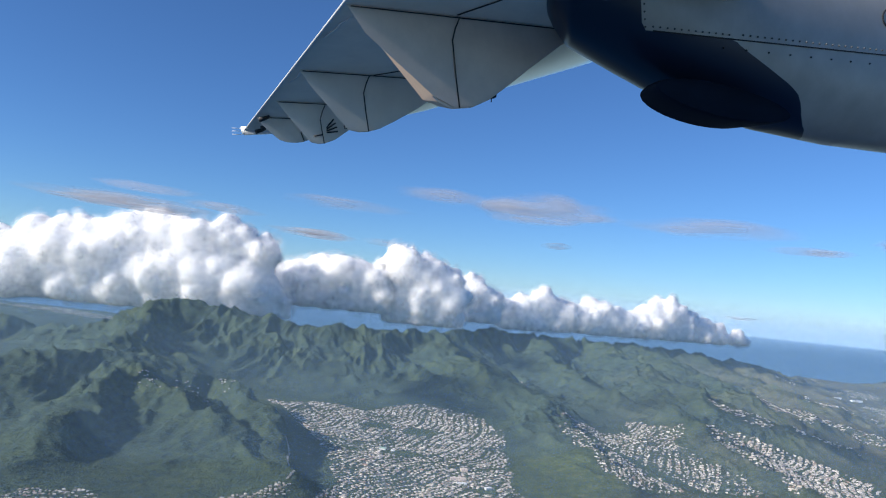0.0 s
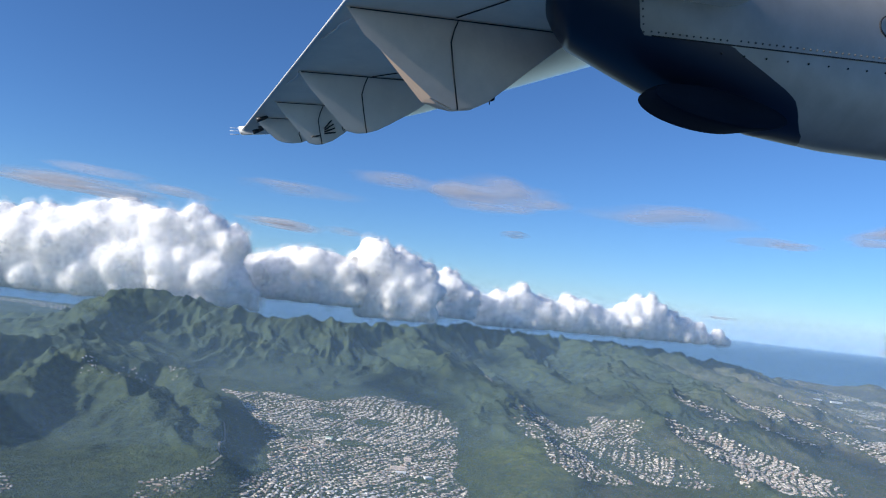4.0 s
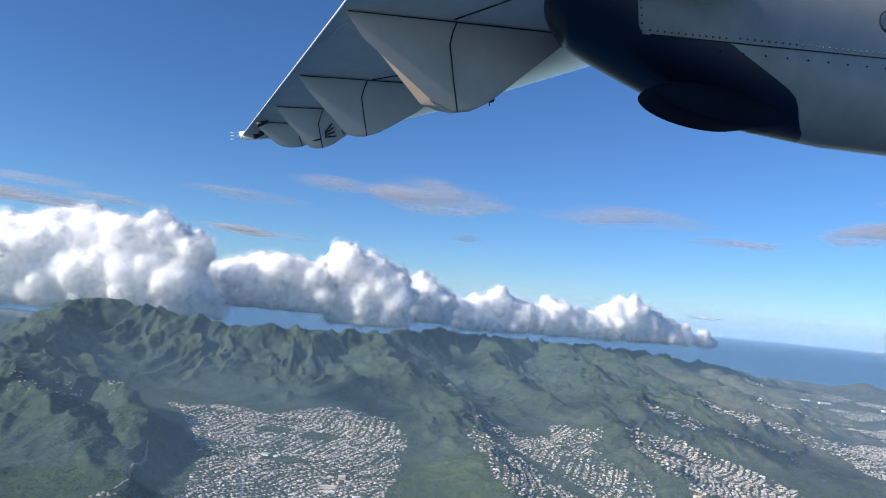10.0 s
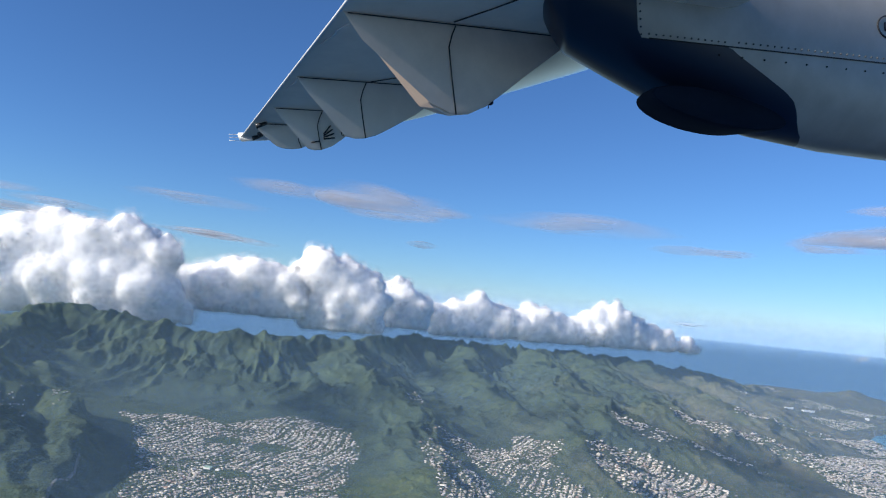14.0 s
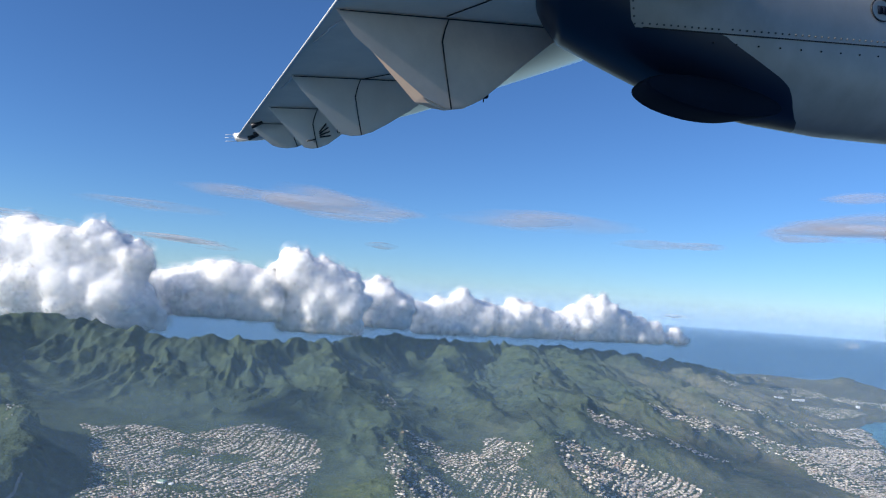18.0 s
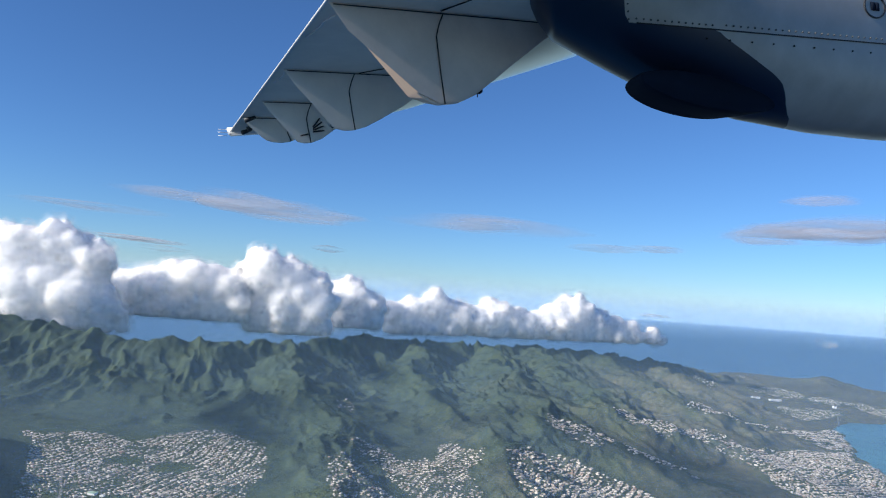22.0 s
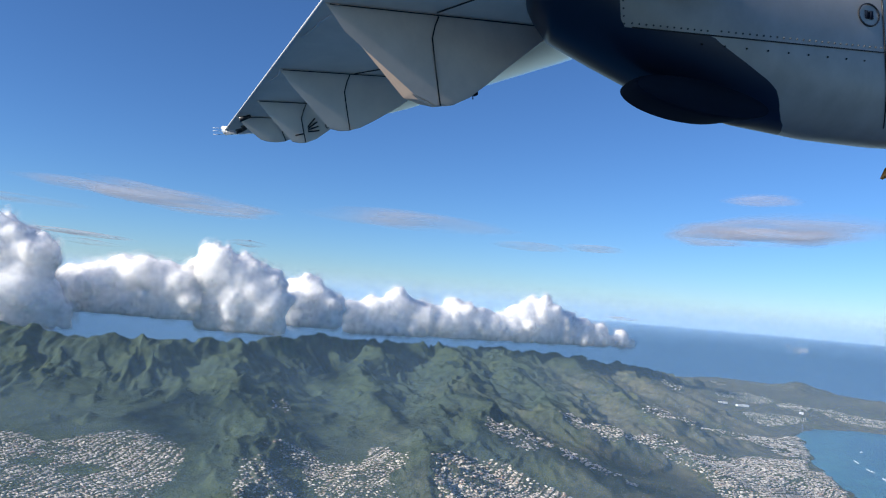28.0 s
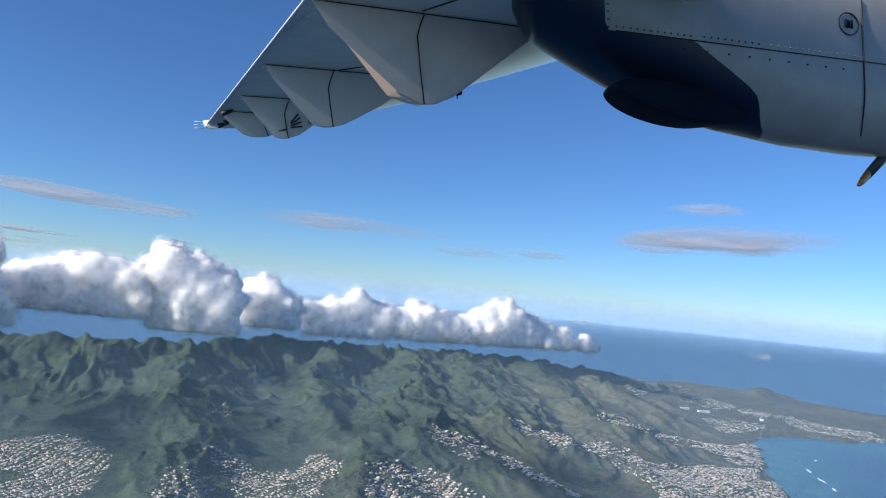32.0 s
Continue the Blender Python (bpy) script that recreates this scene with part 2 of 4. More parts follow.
crest(0.36, 0.4, (11, 56, 3.55), (11.6, 45, 2.8), (12.2, 35.2, 2.28), (14.3, 35.4, 1.75), (17, 35.2, 1.2), (19.2, 32.5, 0.55), (21.5, 30, 0.15))
crest(0.34, 0.4, (16, 59.5, 3.1), (17.3, 50, 2.3), (18, 41.3, 1.9), (21, 41.6, 1.3), (24.6, 41.9, 0.5), (26.5, 42.5, 0.1))
crest(0.42, 0.5, (21.5, 62.5, 2.5), (23.5, 54, 1.6), (25, 49.5, 1.1), (27, 47.8, 0.5))
crest(0.4, 0.4, (24, 64, 2.1), (26.5, 60.5, 1.1), (28, 57.5, 0.6))
crest(0.28, 0.2, (36.5, 68.5, 0.55), (39.2, 69, 1.05), (43.2, 75.5, 1.1), (44.5, 78, 0.6))
crest(0.3, 0.2, (45.5, 66, 0.75), (50, 63.5, 0.6), (54, 61, 0.5))


def shore_distance(x, y):
    """Distance to the shore, positive on land."""
    best, inside = np.full(x.shape, 1e9), np.zeros(x.shape, bool)
    for (ax, ay), (bx, by) in zip(SHORE, SHORE[1:] + SHORE[:1]):
        dx, dy = bx - ax, by - ay
        t = np.clip(((x - ax) * dx + (y - ay) * dy) / (dx * dx + dy * dy), 0, 1)
        best = np.minimum(best, np.hypot(x - ax - t * dx, y - ay - t * dy))
        if ay != by:
            inside ^= ((ay > y) != (by > y)) & (x < dx * (y - ay) / dy + ax)
    return np.where(inside, best, -best)


def height(x, y):
    x, y = np.asarray(x, float), np.asarray(y, float)
    sd = shore_distance(x, y) + (fbm(x * 0.9, y * 0.9, 3, 9) - 0.5) * 0.9
    wx, wy = x + (fbm(x * 0.35, y * 0.35, 3, 3) - 0.5) * 2.0, y + (fbm(x * 0.35 + 9, y * 0.35, 3, 4) - 0.5) * 2.0
    ridge, flute = np.full(x.shape, -9.0), np.zeros(x.shape)
    for k, (line, steep, rib) in enumerate(CRESTS):
        bestd, bz, bs, run = np.full(x.shape, 1e9), np.zeros(x.shape), np.zeros(x.shape), 0.0
        for (ax, ay, az), (bx, by, cz) in zip(line, line[1:]):
            dx, dy = bx - ax, by - ay
            ln = math.hypot(dx, dy)
            t = np.clip(((wx - ax) * dx + (wy - ay) * dy) / (ln * ln), 0, 1)
            d = np.hypot(wx - ax - t * dx, wy - ay - t * dy)
            near = d < bestd
            bestd = np.where(near, d, bestd)
            bz, bs = np.where(near, az + (cz - az) * t, bz), np.where(near, run + t * ln, bs)
            run += ln
        # the fluting runs down the flanks
        lean = bs + 0.35 * bestd * np.sin(bs * 0.31 + k) + 0.5 * (fbm(x * 0.8, y * 0.8, 2, 40 + k) - 0.5)
        wave = np.abs(2 * vnoise(lean * 0.95 + k * 31.0, bestd * 0.16 + k * 7.0, 11) - 1) * 0.62 + np.abs(2 * vnoise(lean * 2.1 + k * 13.0, bestd * 0.4, 12) - 1) * 0.36 + np.abs(2 * vnoise(lean * 4.7 + k * 5.0, bestd * 0.8, 13) - 1) * 0.2
        drop = steep * (np.sqrt(bestd * bestd + 0.05) - 0.22) * (1 - 0.028 * np.minimum(bestd, 9))
        if k == 0:
            drop = bz * (1 - np.clip(1 - bestd / 12.5, 0, 1) ** 1.7)
        h = bz + 0.10 * (fbm(bs * 1.3, bs * 0 + k, 3, 21) - 0.5) * 2 - drop
        h = h - rib * wave * (0.75 if k == 0 else 0.6) * smooth(0.0, 1.6, bestd) * smooth(0.1, 1.4, bz) * smooth(11, 7, bestd)
        ridge = np.maximum(ridge, h) + 0.03 * np.exp(-np.abs(ridge - h) * 12)
    base = 0.05 + 0.75 * smooth(0, 16, sd) + 0.55 * smooth(22, 34, y) * smooth(20, 6, x)
    base = base + (fbm(x * 0.5, y * 0.5, 3, 5) - 0.5) * 0.12
    hills = smooth(28.5, 32, y) * smooth(16, 7, x) * smooth(-22, -16, x)
    base = base + hills * (ridged(x * 0.42 + 3, y * 0.34, 5, 71) - 0.25) * 0.75
    g = ridge - base
    h = base + np.where(g > 0, g, 0) + 0.12 * np.exp(-np.abs(g) * 5)
    up = smooth(0.0, 0.8, g)
    along, across = 0.42 * wx - 0.91 * wy, 0.91 * wx + 0.42 * wy
    spur = ridged(across * 0.62, along * 0.2, 5, 26)
    crag = ridged(wx * 0.95 + 0.3 * wy, wy * 0.8, 5, 6)
    gully = ridged(across * 1.7, along * 0.75, 4, 61)
    h = h + up * ((spur - 0.4) * 0.4 + (crag - 0.4) * 0.2 + (gully - 0.4) * 0.27 + (fbm(x * 3.1, y * 3.1, 3, 7) - 0.5) * 0.12)
    coast = smooth(-0.15, 0.9, sd)
    return np.where(sd > 0, np.maximum(h, 0.03) * coast, 0) - 0.4 * smooth(0.1, -1.0, sd) + 0.012


def grid_mesh(name, xs, ys, zf):
    gx, gy = np.meshgrid(xs, ys)
    co = np.stack([gx, gy, zf(gx, gy)], -1).reshape(-1, 3)
    nx, ny = len(xs), len(ys)
    i = (np.arange(ny - 1)[:, None] * nx + np.arange(nx - 1)[None]).ravel()
    quads = np.stack([i, i + 1, i + nx + 1, i + nx], -1)
    me = bpy.data.meshes.new(name)
    me.vertices.add(len(co))
    me.vertices.foreach_set("co", co.ravel().astype(np.float32))
    me.loops.add(quads.size)
    me.loops.foreach_set("vertex_index", quads.ravel().astype(np.int32))
    me.polygons.add(len(quads))
    me.polygons.foreach_set("loop_start", np.arange(0, quads.size, 4, dtype=np.int32))
    me.update(calc_edges=True)
    me.shade_smooth()
    return me, co


def stretch(stops):
    """Grid lines from a to b at a step that changes along the way: (place, step) pairs."""
    out = [stops[0][0]]
    while out[-1] < stops[-1][0]:
        out.append(out[-1] + np.interp(out[-1], [s[0] for s in stops], [s[1] for s in stops]))
    return np.array(out)


# built-up areas: outline, direction of the streets in degrees, chance of a house on a plot
TOWNS = []


def town_area(name, turn, full, *outline):
    TOWNS.append((name, list(outline), turn, full))


town_area("fifth_spur", 20, 0.98, (17.77, 41.15), (19.39, 45.1), (20.32, 45.38), (22.55, 46.9), (24.37, 47), (25.69, 45.92), (27.47, 46.07), (30.36, 49.2), (30.85, 49.07), (29.59, 47.22), (27.89, 43.37), (26.51, 40.83), (25.28, 40.49), (24.38, 41.24), (23.18, 41.33), (21.67, 41.42), (20.13, 40.52), (18.55, 40.33), (17.85, 40.86))
town_area("fourth_spur", 25, 0.98, (12.15, 34.92), (13.99, 37.7), (14.78, 34.94), (17, 38.6), (18.55, 38.08), (19.37, 37.1), (21.06, 37.96), (23.59, 40.03), (24.6, 39.63), (26.14, 40.39), (24.94, 37.6), (26.47, 38.67), (24.84, 34.99), (24.27, 32.99), (23.49, 30.31), (18.59, 28.44), (17.83, 30.31), (17.92, 32.63), (17.49, 33.57), (16.68, 34.24), (16.05, 34.79), (14.63, 34.06), (13.42, 34.27), (12.32, 34.62))
town_area("upper_strip", 0, 0.75, (30, 71.6), (34.4, 70), (34.2, 69), (30, 70.4))
town_area("saddle_strip", 10, 0.75, (25.31, 62.09), (28.4, 64.96), (26.94, 60.81), (25.31, 60.03))
town_area("bay_terrace", 10, 0.75, (29.78, 63.25), (33.48, 65.24), (34.66, 63.36), (34.84, 62.11), (33.35, 60.34), (31.52, 60.36), (29.89, 62.22))
town_area("bay_foot", 10, 0.75, (34.51, 61.37), (36.04, 62.15), (36.77, 60.26), (35.81, 58.77), (33.51, 58.65))
town_area("bay_head", 10, 0.75, (29.25, 55.77), (31.98, 56.19), (34.24, 56.44), (33.73, 54.55), (30.84, 51.86), (28.93, 50.18), (28.65, 52.24))
town_area("bay_shore", 10, 0.75, (36.77, 60.26), (38.7, 60.85), (39.51, 58.95), (40.3, 57.61), (42.64, 57.46), (42.97, 55.41), (41.3, 52.89), (38.94, 53.53), (37, 54.45), (36.44, 56.55))
town_area("third_spur", 35, 0.98, (8.48, 31.07), (9.29, 33.03), (10.25, 32.86), (10.83, 32.6), (12.03, 32.63), (13.22, 31.33), (14.46, 29.82), (13.72, 27.97), (12.47, 28.33), (11.31, 28.81), (10.8, 30.97), (10.42, 29.14), (9.93, 29.5), (9.31, 29.82), (8.77, 30.09))
town_area("second_spur", 50, 0.98, (6.51, 26.02), (6.84, 27.36), (7.71, 28.55), (8.73, 28.31), (9.67, 27.67), (10.62, 27.35), (11.58, 26.33), (12.27, 24.72), (11.37, 22.58), (7.4, 20.38), (7.06, 22.92), (6.78, 24.36), (6.62, 25.7))
town_area("second_valley_west", 68, 0.98, (0.69, 25.06), (0.76, 25.74), (1.32, 25.88), (1.92, 25.84), (2.89, 23.44), (4.13, 20.53), (1.89, 19.16), (1.45, 21.55), (1.08, 23.24))
town_area("second_valley", 62, 0.98, (0.86, 27.19), (1.34, 27.62), (2.14, 28.25), (3.01, 27.6), (3.83, 28.06), (4.19, 27.6), (4.31, 29.62), (4.91, 29.57), (5.83, 27.61), (5.81, 26.23), (5.32, 25.84), (5.57, 24.11), (5.93, 23.22), (6.66, 20.77), (4.73, 20.7), (3.48, 24.08), (2.17, 26.46), (1.53, 26.8))
town_area("valley", 62, 0.95, (-10.9, 28.2), (-10.3, 28), (-8.8, 28.6), (-7.8, 28.5), (-6.7, 27.7), (-6.2, 28.4), (-4.9, 29.9), (-4.1, 29.8), (-3, 29), (-1.75, 27.2), (-1.2, 24.9), (-1.25, 22.5), (-1.4, 19.8), (-1.2, 18.5), (-0.6, 15), (0.6, 12.5), (-3, 11.5), (-5.6, 12.5), (-6.2, 15), (-6.6, 16.4), (-6.2, 17.4), (-6.6, 19), (-7, 20.6), (-7.4, 22.3), (-8.4, 24.1), (-9.2, 25.6), (-9.6, 26.8))
town_area("windward_plain", 0, 0.55, (-47, 66), (-37, 64), (-35, 69), (-44, 74))
town_area("hamlet", 40, 0.6, (-0.4, 33.6), (0.6, 33.6), (0.7, 32.3), (0, 32.3))
town_area("hilltop", 30, 0.25, (-14.3, 23.2), (-13.9, 24.5), (-12.7, 25.2), (-11.4, 26), (-11.9, 22.5), (-13.6, 22.5))
town_area("hill_foot", 20, 0.85, (-8.6, 15.3), (-7.9, 15.4), (-7.15, 15.95), (-7.1, 15.4), (-7.5, 14.5), (-8.5, 14.3))
town_area("western", 20, 0.8, (-14, 14.6), (-12.4, 14.9), (-11.9, 15.2), (-10.9, 14.5), (-10.9, 12), (-14, 12))

# open greens among the houses: centre, half axes
PARKS = [(-4.75, 22.1, 0.75, 0.42), (-4.3, 25.4, 0.7, 0.55), (-5.9, 25.8, 0.5, 0.45), (-2.2, 18.3, 0.35, 0.3), (-6.3, 22.0, 0.35, 0.3), (3.4, 22.0, 0.3, 0.25)]


def inside(poly, x, y):
    hit = np.zeros(np.shape(x), bool)
    for (ax, ay), (bx, by) in zip(poly, poly[1:] + poly[:1]):
        if ay != by:
            hit ^= ((ay > y) != (by > y)) & (x < (bx - ax) * (y - ay) / (by - ay) + ax)
    return hit


def poly_distance(poly, x, y):
    best = np.full(np.shape(x), 1e9)
    for (ax, ay), (bx, by) in zip(poly, poly[1:] + poly[:1]):
        dx, dy = bx - ax, by - ay
        t = np.clip(((x - ax) * dx + (y - ay) * dy) / (dx * dx + dy * dy), 0, 1)
        best = np.minimum(best, np.hypot(x - ax - t * dx, y - ay - t * dy))
    return np.where(inside(poly, x, y), best, -best)


def attribute(me, name, values):
    a = me.attributes.new(name, "FLOAT", "POINT")
    a.data.foreach_set("value", np.ascontiguousarray(values, dtype=np.float32))


xs = stretch([(-90, 3), (-45, 0.5), (-24, 0.1), (-14, 0.065), (14, 0.065), (30, 0.12), (58, 0.3)])
ys = stretch([(-60, 4), (4, 0.8), (12, 0.06), (30, 0.07), (45, 0.11), (70, 0.25), (100, 1.0)])
me, co = grid_mesh("ground", xs, ys, height)
ground = tagged(new("ground", me), "green forested mountains, valleys and dry coastal slopes", "terrain", kind="structure")
me.materials.append(LAND)
town = np.zeros(len(co))
for _, poly, turn, full in TOWNS:
    town = np.maximum(town, smooth(-0.12, 0.15, poly_distance(poly, co[:, 0], co[:, 1]) + (fbm(co[:, 0] * 1.5, co[:, 1] * 1.5, 3, 8) - 0.5) * 0.4) * min(1.0, full + 0.05) * (full > 0.5))
for px_, py_, ax_, ay_ in PARKS:
    town *= smooth(0.8, 1.1, np.hypot((co[:, 0] - px_) / ax_, (co[:, 1] - py_) / ay_))
attribute(me, "town", town)
dry = smooth(4, 26, co[:, 0] + 0.25 * (50 - co[:, 1]) + (fbm(co[:, 0] * 0.25, co[:, 1] * 0.25, 3, 14) - 0.5) * 22) * smooth(3.4, 1.2, co[:, 2])
attribute(me, "dry", np.clip(dry, 0, 1) * 0.85)
grass = smooth(0.60, 0.75, fbm(co[:, 0] * 0.5, co[:, 1] * 0.5, 4, 15)) * 0.35 + smooth(2.6, 0.8, np.hypot(co[:, 0] + 0.3, (co[:, 1] - 20.0) * 0.6))
for px_, py_, ax_, ay_ in PARKS:
    grass += 0.7 * smooth(1.1, 0.8, np.hypot((co[:, 0] - px_) / ax_, (co[:, 1] - py_) / ay_))
attribute(me, "grass", np.clip(grass, 0, 1))

# the sea: one sheet to the horizon
sx = stretch([(-4900, 300), (-900, 30), (-120, 20), (-20, 4), (20, 0.8), (60, 0.8), (120, 20), (900, 30), (4900, 300)])
sy = stretch([(-4900, 300), (-400, 40), (-80, 20), (25, 0.8), (80, 0.8), (140, 15), (900, 20), (4900, 300)])
EARTH = 31855.0                                         # the earth's radius at the model's scale: the sea bends down to a true horizon
me, co = grid_mesh("water", sx, sy, lambda x, y: -(x * x + y * y) / (2 * EARTH))
sea = tagged(new("water", me), "deep blue ocean with a turquoise bay near the shore", "sea", kind="structure")
me.materials.append(WATER)
attribute(me, "shallow", smooth(7, 1, -shore_distance(co[:, 0], co[:, 1])) * smooth(62, 48, co[:, 1]) * (co[:, 0] > 0))


# distance haze, imitated by added bluish sheets one behind the other that thin out upward, so that the distance turns
# paler and bluer
scene.cycles.transparent_max_bounces = 80
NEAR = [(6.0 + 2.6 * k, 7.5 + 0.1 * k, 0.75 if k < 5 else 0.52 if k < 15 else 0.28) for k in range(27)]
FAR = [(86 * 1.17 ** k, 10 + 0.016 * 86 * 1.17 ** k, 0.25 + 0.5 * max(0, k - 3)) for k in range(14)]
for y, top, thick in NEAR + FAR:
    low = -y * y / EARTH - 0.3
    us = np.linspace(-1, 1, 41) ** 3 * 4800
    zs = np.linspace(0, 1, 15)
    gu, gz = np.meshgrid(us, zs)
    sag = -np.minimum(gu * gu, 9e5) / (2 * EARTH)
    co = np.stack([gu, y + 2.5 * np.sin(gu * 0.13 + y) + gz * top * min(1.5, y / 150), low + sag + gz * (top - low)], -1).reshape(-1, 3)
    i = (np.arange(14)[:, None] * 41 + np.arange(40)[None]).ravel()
    me = bpy.data.meshes.new("haze_sheet")
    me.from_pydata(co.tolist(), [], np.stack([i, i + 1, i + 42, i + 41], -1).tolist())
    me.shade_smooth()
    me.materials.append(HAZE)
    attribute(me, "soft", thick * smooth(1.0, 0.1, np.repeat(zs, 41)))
    tagged(new("haze_sheet", me), "thin bluish sheet that imitates distance haze over land and sea", "haze", kind="stuff")


def part(name, bm, material, parent, label="", smooth_shade=True):
    """One mesh object out of a bmesh, under a thing or a part."""
    me = bpy.data.meshes.new(name)
    bm.to_mesh(me)
    bm.free()
    if smooth_shade:
        me.shade_smooth()
    if material:
        me.materials.append(material)
    ob = new(name, me)
    ob.parent = parent
    return tagged(ob, label)


def thing(name, label, category, m=Matrix(), group=""):
    ob = new(name)
    ob.matrix_world = m
    return tagged(ob, label, category, group)


# ---- the aircraft's wing and engine ----
# The aircraft keeps its place beside the camera all the way. In a place that stands still it is therefore set so far off, and enlarged to match,
# that the camera's way is short beside its distance.
BIG = 650.0
F_, O_, U_ = Vector((0.90388, 0.4063, 0.13388)), Vector((-0.40836, 0.91273, -0.01299)), Vector((-0.12748, -0.04293, 0.99091))
PLANE = Matrix.Translation((2.2, 0.85, 6.85)) @ Matrix(((F_.x, O_.x, U_.x), (F_.y, O_.y, U_.y), (F_.z, O_.z, U_.z))).to_4x4() @ Matrix.Scale(BIG, 4)
# in the aircraft's own frame: x ahead, y outboard, z up


def paint(name, col, rough, dirt=0.25, scale=3.0, coat=0.3):
    m, n, l, b = mat(name, rough)
    a = noise_node(n, l, scale, 8, 0.65)
    lo = tuple(c * (1 - dirt) for c in col)
    r = ramp(n, l, a.outputs["Fac"], [(0.3, lo), (0.6, col)])
    l.new(r.outputs["Color"], b.inputs["Base Color"])
    b.inputs["Coat Weight"].default_value, b.inputs["Coat Roughness"].default_value = coat, 0.15
    return m


GREY, LIGHT, SEAM = paint("grey_wing_paint", (0.82, 0.75, 0.64), 0.5, 0.15, 3.0, 0.08), paint("white_wing_paint", (0.78, 0.78, 0.77), 0.4, 0.1), paint("seam_rubber", (0.01, 0.011, 0.013), 0.7)
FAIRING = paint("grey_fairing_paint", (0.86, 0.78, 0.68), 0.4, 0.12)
# warm sunlit tone of the inner fairing's aft face, put into its colour
SUNLIT_EDGE = paint("sunlit_fairing_edge", (0.78, 0.58, 0.42), 0.5, 0.15)
TAN_GREY = paint("tan_grey_fairing_paint", (0.76, 0.62, 0.52), 0.45, 0.2)
BLACK = paint("black_metal", (0.009, 0.015, 0.03), 0.9, 0.25, 3.0, 0.0)
BLACK.node_tree.nodes["Principled BSDF"].inputs["Specular IOR Level"].default_value = 0.1
METAL, n_, l_, b_ = mat("polished_aluminium", 0.28, 1.0)
b_.inputs["Base Color"].default_value = (0.82, 0.9, 0.97, 1)
ORANGE = paint("orange_tip_paint", (0.75, 0.28, 0.05), 0.5, 0.2)
RIVET = paint("rivet_paint", (0.1, 0.1, 0.1), 0.7)


def nacelle_paint():
    m, n, l, b = mat("nacelle_paint", 0.35)
    at = n.new("ShaderNodeAttribute")
    at.attribute_name = "navy"
    edge = ramp(n, l, at.outputs["Fac"], [(0.49, (0, 0, 0)), (0.51, (1, 1, 1))])
    a = noise_node(n, l, 5.0, 8, 0.6)
    grey = ramp(n, l, a.outputs["Fac"], [(0.3, (0.38, 0.345, 0.3)), (0.65, (0.47, 0.435, 0.385))])
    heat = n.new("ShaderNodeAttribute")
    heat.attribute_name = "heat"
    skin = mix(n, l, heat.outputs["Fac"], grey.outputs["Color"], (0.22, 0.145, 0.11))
    l.new(mix(n, l, edge.outputs["Color"], skin, (0.011, 0.02, 0.045)), b.inputs["Base Color"])
    b.inputs["Coat Weight"].default_value, b.inputs["Coat Roughness"].default_value = 0.06, 0.2
    b.inputs["Specular IOR Level"].default_value = 0.3
    return m


NACELLE = nacelle_paint()


def prism(near, far):
    """A solid between two outlines of the same number of corners."""
    bm = bmesh.new()
    a, b = [bm.verts.new(p) for p in near], [bm.verts.new(p) for p in far]
    k = len(a)
    for i in range(k):
        bm.faces.new((a[i], a[(i + 1) % k], b[(i + 1) % k], b[i]))
    bm.faces.new(a[::-1])
    bm.faces.new(b)
    bmesh.ops.recalc_face_normals(bm, faces=bm.faces)
    return bm


def strip(points, width, normal, lift=0.003):
    """A thin raised bead along a line, for seams and painted marks."""
    bm = bmesh.new()
    rows = []
    nv = Vector(normal).normalized()
    pts = [Vector(p) for p in points]
    for i, p in enumerate(pts):
        d_ = (pts[min(i + 1, len(pts) - 1)] - pts[max(i - 1, 0)]).normalized()
        s = d_.cross(nv).normalized() * width / 2
        rows.append([bm.verts.new(p + s - nv * 0.002), bm.verts.new(p + s + nv * lift), bm.verts.new(p - s + nv * lift), bm.verts.new(p - s - nv * 0.002)])
    for a, b in zip(rows, rows[1:]):
        for i in range(4):
            bm.faces.new((a[i], a[(i + 1) % 4], b[(i + 1) % 4], b[i]))
    bm.faces.new(rows[0])
    bm.faces.new(rows[-1][::-1])
    bmesh.ops.recalc_face_normals(bm, faces=bm.faces)
    return bm


wing = thing("aircraft_wing", "grey and white underside of a high aircraft wing", "aircraft wing", PLANE)


def lead(y):
    """The leading edge's x along the span."""
    return float(np.interp(y, [1.0, 3.0, 3.68, 4.54, 5.25, 6.0, 6.42], [2.75, 2.72, 2.65, 2.38, 2.14, 1.75, 1.45]))


def trail(y):
    return float(np.interp(y, [1.0, 3.1, 6.42], [0.89, 0.905, 0.9]))


